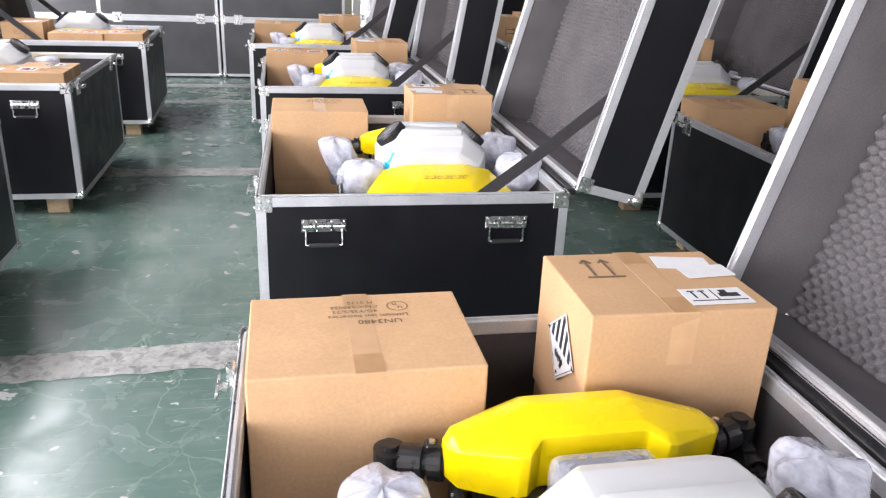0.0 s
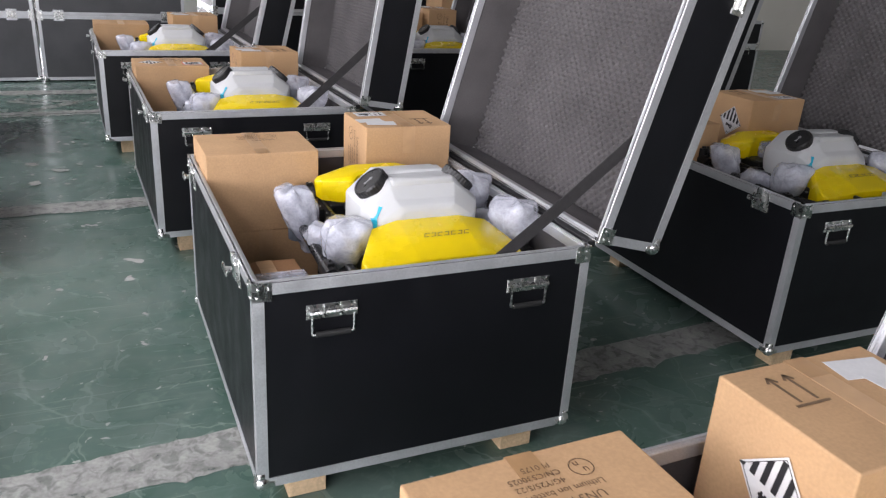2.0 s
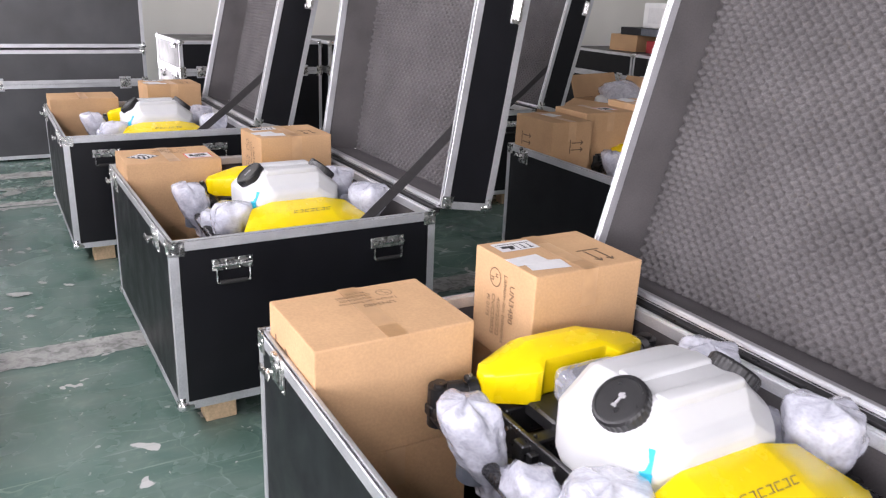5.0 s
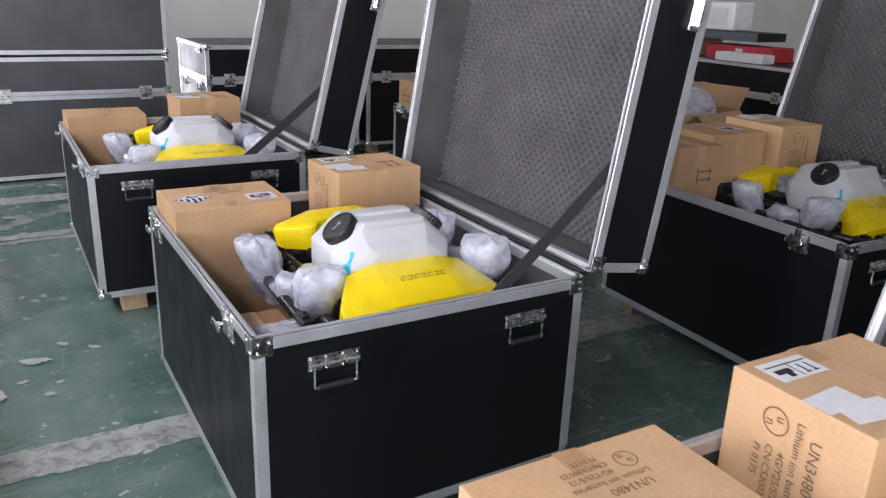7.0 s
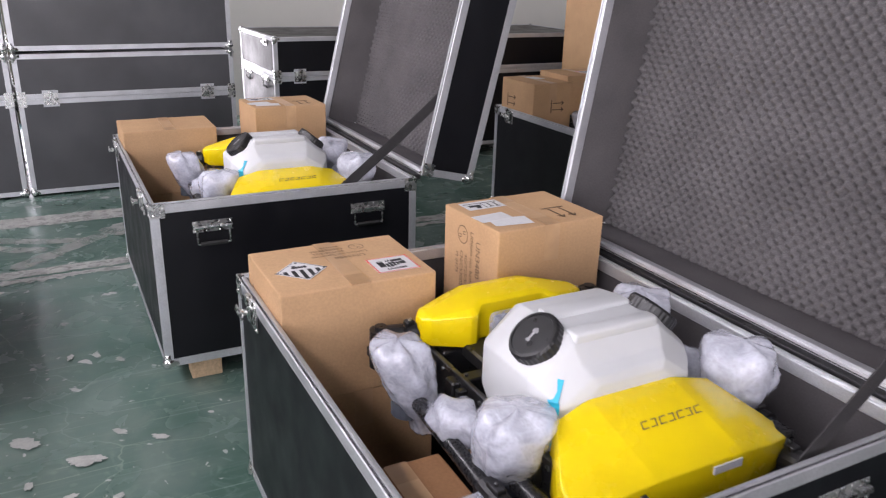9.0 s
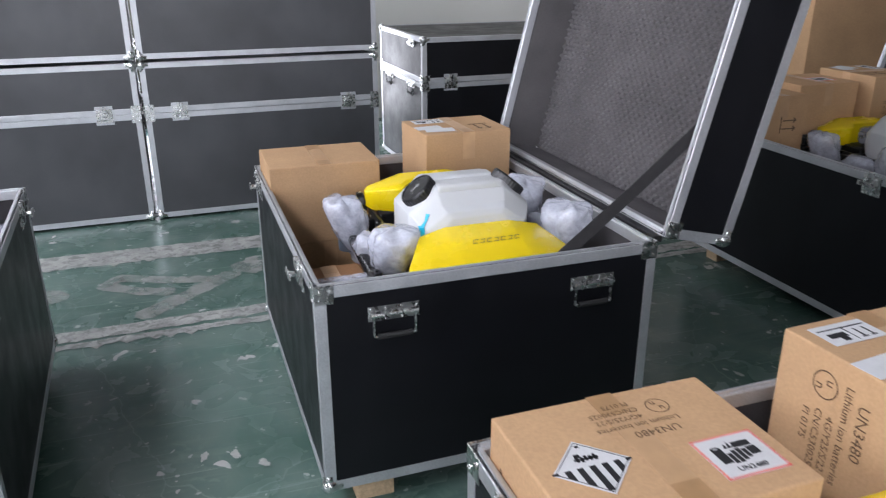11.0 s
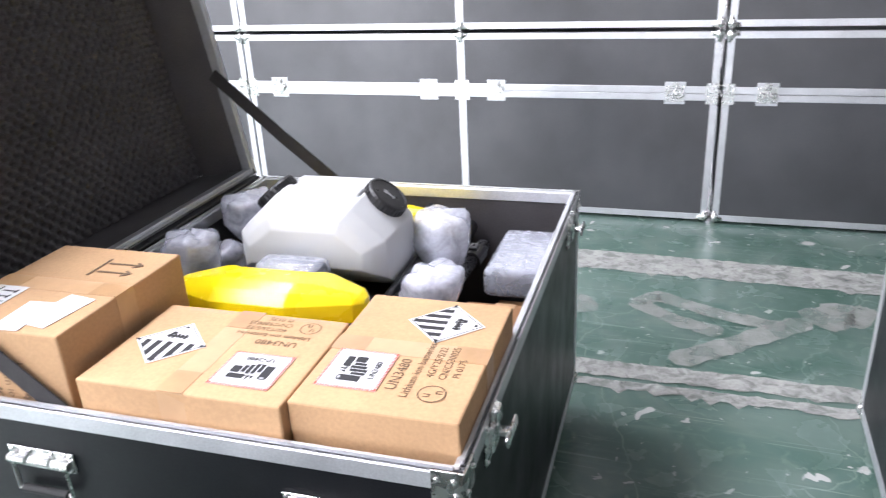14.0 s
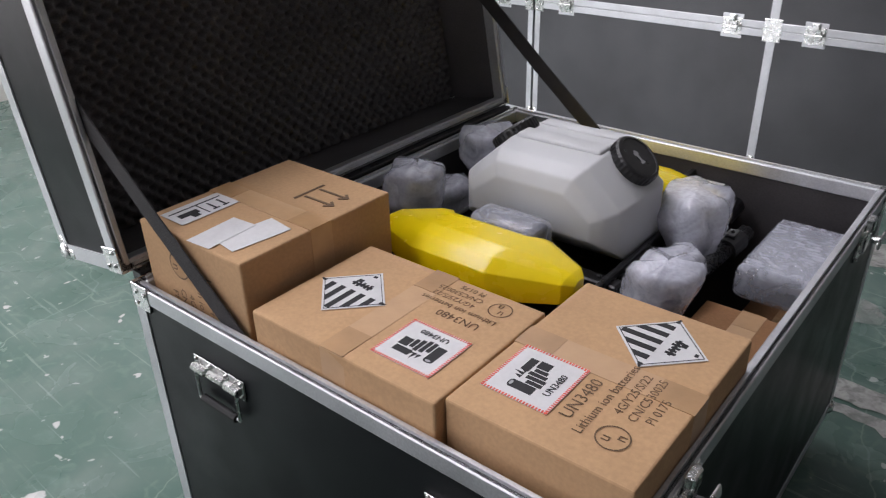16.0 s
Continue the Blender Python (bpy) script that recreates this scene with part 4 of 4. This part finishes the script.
    def across(rows):
        """A cover drawn along x: rows of offset, front, back, front top, back top, bottom."""
        return loft([[(cx + x, f, low), (cx + x, f - 0.004, ft), (cx + x, f + 0.02, ft + (bt - ft) * 0.15), (cx + x, bk, bt), (cx + x, bk + 0.012, bt - 0.02), (cx + x, bk + 0.012, low)] for x, f, bk, ft, bt, low in ((x0 - 0.002, *k) for x0, *k in rows)])
    half = [(-0.274, 0.160, 0.192, 0.684, 0.702, 0.640), (-0.268, 0.148, 0.206, 0.692, 0.710, 0.622), (-0.202, 0.134, 0.318, 0.702, 0.760, 0.615), (-0.126, 0.127, 0.334, 0.714, 0.773, 0.61), (-0.110, 0.125, 0.336, 0.717, 0.776, 0.61)]
    front = part("front_cover", across(half + [(-x, *r) for x, *r in reversed(half)]), YELLOW, d, "glossy yellow plastic cover")
    bevelled(front, 0.0045, 2, 8)
    mark_at = Matrix.Translation((cx + 0.022, 0.230, 0.7493)) @ Matrix.Rotation(math.atan2(0.0502, 0.191), 4, "X")
    for i in range(7):  # seven plain slanted strokes in place of the mark
        x = -0.08 + i * 0.0235
        stroke = slab(x, x + 0.017, 0.0, 0.0019, 0, 0.001)
        slab(x + 0.002, x + 0.017, 0.0171, 0.019, 0, 0.001, bm=stroke)
        slab(x + 0.013 * (i % 2), x + 0.0024 + 0.013 * (i % 2), 0.001, 0.018, 0, 0.001, bm=stroke)
        for v in stroke.verts:
            v.co.x += v.co.y * 0.45
        part("maker_mark", turned(stroke, mark_at), INK, front)
    part("nameplate", slab(cx + 0.03, cx + 0.105, 0.1175, 0.1215, 0.69, 0.707), PAPER, front)
    half = [(-0.246, 0.836, 0.762, 0.852, 0.766, 0.870, 0.760, 0.705), (-0.228, 0.814, 0.770, 0.857, 0.777, 0.894, 0.768, 0.696), (-0.136, 0.773, 0.780, 0.872, 0.798, 0.936, 0.775, 0.690),
            (-0.119, 0.773, 0.782, 0.876, 0.801, 0.943, 0.776, 0.690), (-0.094, 0.800, 0.793, 0.886, 0.806, 0.954, 0.778, 0.694), (-0.085, 0.802, 0.794, 0.887, 0.807, 0.955, 0.778, 0.694)]

    def hood(rows):
        """The rear cover along x: rows of offset, front, front height, ridge, ridge height, back, back height, under side."""
        return loft([[(cx + x, f + 0.005, low), (cx + x, f, fz), (cx + x, f + (r - f) * 0.22, fz + (rz - fz) * 0.6), (cx + x, r, rz), (cx + x, r + (bk - r) * 0.55, rz - (rz - bz) * 0.3), (cx + x, bk, bz), (cx + x, bk + 0.003, low + 0.03), (cx + x, (f + bk) / 2, low + 0.012)] for x, f, fz, r, rz, bk, bz, low in rows])
    rear = part("rear_cover", hood(half + [(-x, *r) for x, *r in reversed(half)]), YELLOW, d, "glossy yellow plastic cover")
    bevelled(rear, 0.0045, 2, 10)
    fr = slab(cx - 0.17, cx + 0.17, 0.17, 0.90, 0.545, 0.575, 0.004, 1)
    slab(cx - 0.25, cx + 0.25, 0.66, 0.70, 0.60, 0.675, 0.004, 1, fr)
    slab(cx - 0.20, cx + 0.20, 0.80, 0.86, 0.60, 0.68, 0.004, 1, fr)
    slab(cx - 0.15, cx + 0.15, 0.68, 0.80, 0.66, 0.70, 0.006, 1, fr)
    for i in range(6):
        ball((cx - 0.2 + i * 0.08, 0.68, 0.677), 0.006, fr, 1)
    part("frame", fr, BLACK, d, "black carbon frame plates")
    for s in (-1, 1):
        x = cx + s * 0.222
        rail = slab(x - 0.007, x + 0.007, 0.25, 0.88, 0.585, 0.688, 0.003, 1)
        slab(*sorted((x, x + s * 0.038)), 0.27, 0.88, 0.600, 0.612, 0.002, 1, rail)
        for i in range(4):
            slab(*sorted((x + s * 0.006, x + s * 0.03)), 0.315 + i * 0.155, 0.335 + i * 0.155, 0.61, 0.672, 0.003, 1, rail)
        side_rail = part("side_rail", rail, BLACK, d, "black carbon side rail")
        for i in range(7):
            part("bolt", rod((x + s * 0.006, 0.30 + i * 0.09, 0.668), (x + s * 0.0105, 0.30 + i * 0.09, 0.668), 0.006, 8), CHROME, side_rail, "small bright bolt")
    legs = bmesh.new()
    for sx in (-1, 1):
        for y in (0.3, 0.7):
            rod((cx + sx * 0.12, y, 0.55), (cx + sx * 0.16, y, INSIDE + 0.012), 0.011, 10, legs)
        rod((cx + sx * 0.16, 0.1, INSIDE + 0.012), (cx + sx * 0.16, 0.9, INSIDE + 0.012), 0.012, 10, legs)
    part("landing_gear", legs, BLACK, d)
    for a, b in (((0.296, 0.895, 0.66), (0.275, 0.20, 0.63)), ((0.345, 0.12, 0.645), (0.36, 0.74, 0.60)), ((0.96, 0.895, 0.66), (0.985, 0.20, 0.63)), ((0.90, 0.12, 0.645), (0.885, 0.74, 0.60))):
        arm = part("arm", rod(a, b, 0.020, 16), CARBON, d, "black carbon arm tube", True)
        u = (Vector(b) - Vector(a)).normalized()
        for f in (0.03, 0.86):
            p = Vector(a).lerp(Vector(b), f)
            clamp = rod(p - u * 0.04, p + u * 0.04, 0.028, 16)
            slab(p.x - 0.012, p.x + 0.012, p.y - 0.02, p.y + 0.02, p.z + 0.02, p.z + 0.036, 0.002, 1, clamp)
            ball((p.x, p.y, p.z + 0.037), 0.006, clamp, 1)
            part("clamp", clamp, BLACK, arm)
    for s in (-1, 1):
        p, q = Vector((cx + s * 0.225, 0.858, 0.715)), Vector((cx + s * 0.318, 0.898, 0.705))
        joint = rod(p, q, 0.022, 16)
        for f, r, half_len in ((0.3, 0.031, 0.012), (0.72, 0.03, 0.02)):
            c, u = p.lerp(q, f), (q - p).normalized() * half_len
            rod(c - u, c + u, r, 18, joint)
        slab(cx + s * 0.262 - 0.012, cx + s * 0.262 + 0.012, 0.862, 0.886, 0.735, 0.752, 0.003, 1, joint)
        rod((cx + s * 0.33, 0.90, 0.625), (cx + s * 0.33, 0.90, 0.728), 0.029, 18, joint)
        rod((cx + s * 0.33, 0.90, 0.728), (cx + s * 0.33, 0.90, 0.738), 0.016, 12, joint)
        slab(cx + s * 0.33 - 0.033, cx + s * 0.33 + 0.033, 0.885, 0.915, 0.655, 0.682, 0.003, 1, joint)
        folding = part("folding_joint", joint, BLACK, d, "black folding arm joint")
        part("bolt", rod((cx + s * 0.262, 0.874, 0.75), (cx + s * 0.262, 0.874, 0.756), 0.006, 8), CHROME, folding, "small bright bolt")
    plate = slab(0.375, 0.50, 0.055, 0.118, 0.635, 0.685, 0.004, 1)
    slab(0.47, 0.485, 0.055, 0.118, 0.66, 0.705, 0.002, 1, plate)
    part("arm_mount", plate, BLACK, d)
    part("mount_sticker", slab(0.385, 0.435, 0.07, 0.085, 0.6855, 0.6865), PAPER, d)
    for i, (c, r, hh) in enumerate((((0.288, 0.71, 0.668), 0.068, 0.24), ((0.352, 0.37, 0.668), 0.08, 0.235), ((0.948, 0.34, 0.702), 0.082, 0.21), ((0.955, 0.67, 0.70), 0.074, 0.23))):
        w = part("motor_wrap", film_bag(c, r, hh, i + 1), BUBBLE, d, "crumpled clear bubble wrap", True)
        part("motor", rod((c[0], c[1], c[2] - 0.07), (c[0], c[1], c[2] + 0.04), 0.043, 20), SLATE, w)
    for i, c in enumerate(((0.315, 0.535, 0.668), (0.955, 0.51, 0.672))):
        part("blade_wrap", crumpled(c, 0.058, (0.95, 1.5, 0.85), i + 21, 0.35), BUBBLE, d, "crumpled clear bubble wrap", True)
    part("hose", rod((0.45, 0.30, 0.66), (0.40, 0.2, 0.62), 0.006, 8), GREY_INK, d)
    mod = part("wrapped_module", slab(cx - 0.095, cx + 0.085, 0.69, 0.775, 0.70, 0.79, 0.022, 4), CLEAR_BUBBLE, d, "flat grey part in bubble wrap", True)
    part("module", slab(cx - 0.086, cx + 0.076, 0.70, 0.767, 0.70, 0.781, 0.014, 2), SLATE, mod)
    return d


def bubble_pack():
    """A flat package wrapped in bubble film, its blisters in rows."""
    p = thing("bubble_wrapped_package", "flat package in clear bubble wrap", "package", "bubble-wrapped packages")
    body = slab(-0.09, 0.09, -0.155, 0.155, 0.0, 0.085, 0.02, 4)
    for v in body.verts:
        v.co += Vector([noise.noise(v.co * 22 + Vector((k * 5, 0, 0))) for k in range(3)]) * 0.004
    part("wrap", body, CLEAR_BUBBLE, p, smooth=True)
    rows = bmesh.new()
    grid = [[rows.verts.new((-0.078 + 0.156 * i / 30, -0.145 + 0.29 * j / 100, 0.0852 + 0.0024 * abs(math.sin(j * math.pi / 5)) * (0.6 + 0.4 * abs(math.sin(i * math.pi / 3))) + 0.002 * noise.noise((i * 0.3, j * 0.1, 0)))) for i in range(31)] for j in range(101)]
    for j in range(100):
        for i in range(30):
            rows.faces.new((grid[j][i], grid[j][i + 1], grid[j + 1][i + 1], grid[j + 1][i]))
    part("bubble_sheet", rows, CLEAR_BUBBLE, p, "rows of air bubbles", True)
    part("contents", slab(-0.082, 0.082, -0.145, 0.145, 0.006, 0.078, 0.01, 2), SLATE, p)
    return p


ALL_CASES = list(FRAMES)
LEFT_ROW = ("l", "k1", "k0")
SHIFT = {"a": (-0.032, 0.01, 0), "b": (0.020, 0.01, 0), "c": (-0.030, 0.0, 0.5), "d": (-0.038, -0.03, 0), "l": (-0.013, -0.050, 0.5), "k1": (0, 0.03, 0), "k0": (0, 0.03, 0), "r1": (0.06, 0.08, 0), "r2": (0.12, 0.1, 0), "r3": (0.04, 0.08, 0)}
first_drone = put(drone(), "a", *SHIFT["a"][:2], 0, SHIFT["a"][2])
first_pack = put(bubble_pack(), "a", 0.135, 0.175, 0.565)
for k in ALL_CASES[1:]:
    copy_thing(first_drone, FRAMES[k] @ pose(*SHIFT[k][:2], 0, 0, 0, SHIFT[k][2]))
    copy_thing(first_pack, FRAMES[k] @ (pose(0.122, 0.21, 0.565) if k in LEFT_ROW else pose(0.14, 0.175, 0.565)))
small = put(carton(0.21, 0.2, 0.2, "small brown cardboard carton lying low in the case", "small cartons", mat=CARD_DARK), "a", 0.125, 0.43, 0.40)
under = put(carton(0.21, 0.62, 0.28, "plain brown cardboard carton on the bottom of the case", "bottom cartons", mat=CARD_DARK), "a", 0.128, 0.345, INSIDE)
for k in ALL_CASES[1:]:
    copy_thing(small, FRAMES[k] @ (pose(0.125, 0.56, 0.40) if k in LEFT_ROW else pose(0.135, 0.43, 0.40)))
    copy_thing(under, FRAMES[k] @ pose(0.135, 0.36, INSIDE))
# cartons at the back of the cases: prints on the two cartons and their tops
PRINTS = {"a": ("un", "haz", 0.842, 0.925), "b": ("un", "un", 0.852, 0.925), "c": ("un haz bat", "un", 0.836, 0.916), "d": ("", "", 0.842, 0.92), "r1": ("un", "haz", 0.85, 0.96)}
CARTONS_AT = {"a": (0.237, 1.135, 0.825, 1.13, -0.5), "b": (0.232, 1.13, 0.832, 1.15, 0.0), "c": (0.235, 1.125, 0.82, 1.125, 2.0), "d": (0.228, 1.115, 0.812, 1.12, 2.0), "r1": (0.228, 1.135, 0.84, 1.15, 0.5)}
low1 = lower_carton(0.42, 0.32, 0.842 - 0.31 - INSIDE)
low2 = lower_carton(0.36, 0.29, 0.92 - 0.30 - INSIDE)
for k, (p1, p2, t1, t2) in PRINTS.items():
    x1, y1, x2, y2, turn2 = CARTONS_AT[k]
    put(battery_carton(p1), k, x1, y1, t1 - 0.31, random.uniform(-0.8, 0.8))
    put(tall_carton(p2), k, x2, y2, t2 - 0.30, turn2 + (180 if k in "bcd" else 0))
    if k == "a":
        put(low1, k, 0.23, 1.135, INSIDE)
        put(low2, k, x2, y2, INSIDE)
    else:
        put(lower_carton(0.42, 0.32, t1 - 0.31 - INSIDE), k, x1 + 0.002, y1, INSIDE)
        put(lower_carton(0.36, 0.29, t2 - 0.30 - INSIDE), k, x2, y2, INSIDE)
first_flat = flat_carton()
put(first_flat, "l", 0.510, 1.157, FLAT_TOP - 0.19, 180)
low3 = put(lower_carton(0.69, 0.36, FLAT_TOP - 0.19 - INSIDE), "l", 0.36, 1.11, INSIDE)
first_tall = put(tall_carton("un"), "l", 0.886, 1.110, 0.895 - 0.3, 90)
low4 = put(lower_carton(0.29, 0.36, 0.595 - INSIDE), "l", 0.875, 1.115, INSIDE)
side_flat = put(flat_carton(True), "l", 0.160, 1.084, FLAT_TOP - 0.19, 90)
for k in ("k1", "k0"):
    copy_thing(low3, FRAMES[k] @ pose(0.36, 1.11, INSIDE))
    copy_thing(low4, FRAMES[k] @ pose(0.87, 1.12, INSIDE))
    copy_thing(first_flat, FRAMES[k] @ pose(0.515, 1.15, FLAT_TOP - 0.19, 0, 0, 180))
    copy_thing(side_flat, FRAMES[k] @ pose(0.172, 1.10, FLAT_TOP - 0.19, 0, 0, 90))
    copy_thing(first_tall, FRAMES[k] @ pose(0.877, 1.113, 0.595, 0, 0, 90))
for k in ("r2", "r3"):
    put(lower_carton(0.27, 0.36, 0.64 - INSIDE), k, 0.155, 1.10, INSIDE)
    put(lower_carton(0.36, 0.3, 0.67 - INSIDE), k, 0.50, 1.15, INSIDE)
    put(lower_carton(0.29, 0.36, 0.71 - INSIDE), k, 0.87, 1.12, INSIDE)
    box = put(carton(0.28, 0.37, 0.31, "brown cardboard battery carton with printed arrows on its side", "battery cartons"), k, 0.157, 1.10, 0.64)
    side_arrows(box, -0.1412, 0.18)
    part("arrow_mark", turned(arrow_bm(), pose(0.04, -0.1853, 0.17) @ Euler((radians(90), 0, 0)).to_matrix().to_4x4() @ pose(0, 0, 0.0002, 0, 0, -90)), INK, box)
    stamp(flat(-0.04, 0.04, -0.05, 0.05), 0.02, 0.06, 0.3112, 12, box, "shipping_label", PAPER, "white paper shipping label")
    box = put(carton(0.37, 0.31, 0.31, "brown cardboard battery carton with a label on top", "battery cartons"), k, 0.497, 1.15, 0.67)
    battery_print(0.05, -0.03, 0.3114, 0, box)
    copy_thing(first_tall, FRAMES[k] @ pose(0.87, 1.12, 0.71, 0, 0, 90))

# ---------------------------------------------------------------- closed cases stacked along the far end
W, D, BASE, RIM, LID = 1.0, 1.32, 0.02, 0.68, 0.295


def closed_case_at(source, x_right, y, z, turn=1.5):
    return copy_thing(source, pose(x_right, y, z, 0, 0, 90 + turn))


TIER = 0.985


def lightened(case):
    """Give the panels of a stored case the paler laminate with the sheen painted in."""
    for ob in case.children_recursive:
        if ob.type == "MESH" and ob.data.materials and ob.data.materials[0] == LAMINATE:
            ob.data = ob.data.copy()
            ob.data.materials[0] = SHEEN_LAMINATE
    case["label"] = "closed black laminate flight case with aluminium edges, sheen in the panel colour, stacked"
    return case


closed = lightened(flight_case(open_lid=False, feet=False))
closed.matrix_basis = pose(-0.880, 9.905, 0, 0, 0, 91.5)
closed_case_at(closed, -0.880, 9.905, TIER)
for x, y in ((-2.18, 9.87), (-3.52, 9.835)):
    closed_case_at(closed, x, y, 0)
    closed_case_at(closed, x, y, TIER)
D = 1.455
wide = flight_case(open_lid=False, feet=False)
wide.matrix_basis = pose(0.605, 9.94, 0, 0, 0, 91.5)
lightened(closed_case_at(wide, 0.605, 9.94, TIER))
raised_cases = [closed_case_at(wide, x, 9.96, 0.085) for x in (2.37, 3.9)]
lightened(wide)
for raised in raised_cases:
    raised["group"] = "closed flight cases on wooden feet"
    for fx in (0.15, W - 0.15):
        for fy in (0.12, D - 0.12):
            part("wooden_foot", slab(fx - 0.06, fx + 0.06, fy - 0.045, fy + 0.045, -0.085, BASE - 0.004, 0.003, 1), WOOD, raised, "pale pine block foot")

# ---------------------------------------------------------------- goods along the east side
D = 1.32
east = flight_case(open_lid=False, feet=False)
east.matrix_basis = pose(6.1, 7.92, 0.0)
copy_thing(east, pose(6.1, 9.26, 0.0))


def open_carton(w, d, h, label):
    """A carton with its four flaps folded outwards."""
    box = thing("open_carton", label, "cardboard box")
    t = 0.006
    bm = slab(-w / 2, w / 2, -d / 2, d / 2, 0, t)
    slab(-w / 2, w / 2, -d / 2, -d / 2 + t, t, h, bm=bm)
    slab(-w / 2, w / 2, d / 2 - t, d / 2, t, h, bm=bm)
    slab(-w / 2, -w / 2 + t, -d / 2 + t, d / 2 - t, t, h, bm=bm)
    slab(w / 2 - t, w / 2, -d / 2 + t, d / 2 - t, t, h, bm=bm)
    part("body", bm, CARD, box)
    for m, length, tilt in ((pose(0, d / 2, h), w, 20), (pose(0, -d / 2, h, 0, 0, 180), w, 130), (pose(w / 2, 0, h, 0, 0, -90), d, 35), (pose(-w / 2, 0, h, 0, 0, 90), d, 110)):
        flap = slab(-length / 2 + 0.004, length / 2 - 0.004, -t, 0, 0.002, 0.24)
        part("flap", turned(flap, m @ pose(0, 0, 0, -tilt)), CARD, box)
    return box


crate = open_carton(0.75, 0.6, 0.62, "open brown cardboard carton with folded-out flaps")
crate.matrix_basis = pose(4.95, 8.15, 0, 0, 0, 12)
inner = thing("film_wrapped_tank", "white plastic tank in thin clear film in an open carton", "package")
part("tank", slab(-0.24, 0.24, -0.18, 0.18, 0, 0.66, 0.05, 4), WHITE_PLASTIC, inner, smooth=True)
part("film", crumpled((0, 0, 0.68), 0.25, (1.0, 0.85, 0.5), 41, 0.25), BUBBLE, inner, "thin clear film", True)
inner.matrix_basis = pose(4.95, 8.15, 0.008, 0, 0, 20)
for x, y, z, w, d, hh, turn in ((3.75, 9.35, 0.0, 0.78, 0.55, 0.78, 2), (3.72, 9.36, 0.782, 0.72, 0.52, 0.62, -3), (4.6, 9.4, 0.0, 0.75, 0.55, 0.8, 4), (4.58, 9.38, 0.802, 0.7, 0.5, 0.66, 8)):
    carton(w, d, hh, "large plain brown cardboard carton, stacked", "large cartons").matrix_basis = pose(x, y, z, 0, 0, turn)
TOPZ = RIM + 0.003 + LID + 0.004
carton(0.5, 0.45, 0.2, "low brown cardboard carton lying on closed cases", "large cartons").matrix_basis = pose(6.6, 9.75, TOPZ, 0, 0, 5)
red = thing("red_box", "flat red printed box lying on closed cases", "box")
part("body", slab(-0.2, 0.2, -0.42, 0.42, 0, 0.15, 0.006, 2), RED, red)
part("label", slab(-0.202, -0.2005, -0.06, 0.03, 0.04, 0.12), PAPER, red)
red.matrix_basis = pose(6.62, 8.95, TOPZ, 0, 0, 4)
block = thing("foam_block", "white foam packing block on closed cases", "packing block")
part("body", slab(-0.1, 0.1, -0.3, 0.3, 0, 0.09, 0.008, 2), WHITE_PLASTIC, block)
block.matrix_basis = pose(6.28, 8.72, TOPZ, 0, 0, 3)
slabs = thing("grey_flat_case", "dark grey flat case lying on boxes", "case")
part("body", slab(-0.25, 0.25, -0.55, 0.55, 0, 0.09, 0.006, 2), LAMINATE, slabs)
part("edge", slab(-0.253, -0.249, -0.55, 0.2, 0.004, 0.086), SLATE, slabs)
slabs.matrix_basis = pose(6.62, 9.25, TOPZ + 0.203, 0, 0, 3)
frame_box = thing("white_frame_box", "white moulded plastic housing on a flat case", "housing")
part("body", slab(-0.16, 0.16, -0.22, 0.22, 0, 0.3, 0.02, 3), WHITE_PLASTIC, frame_box)
part("recess", slab(-0.163, -0.1605, -0.13, 0.13, 0.06, 0.24), PAPER, frame_box)
frame_box.matrix_basis = pose(6.6, 9.3, TOPZ + 0.296, 0, 0, 2)
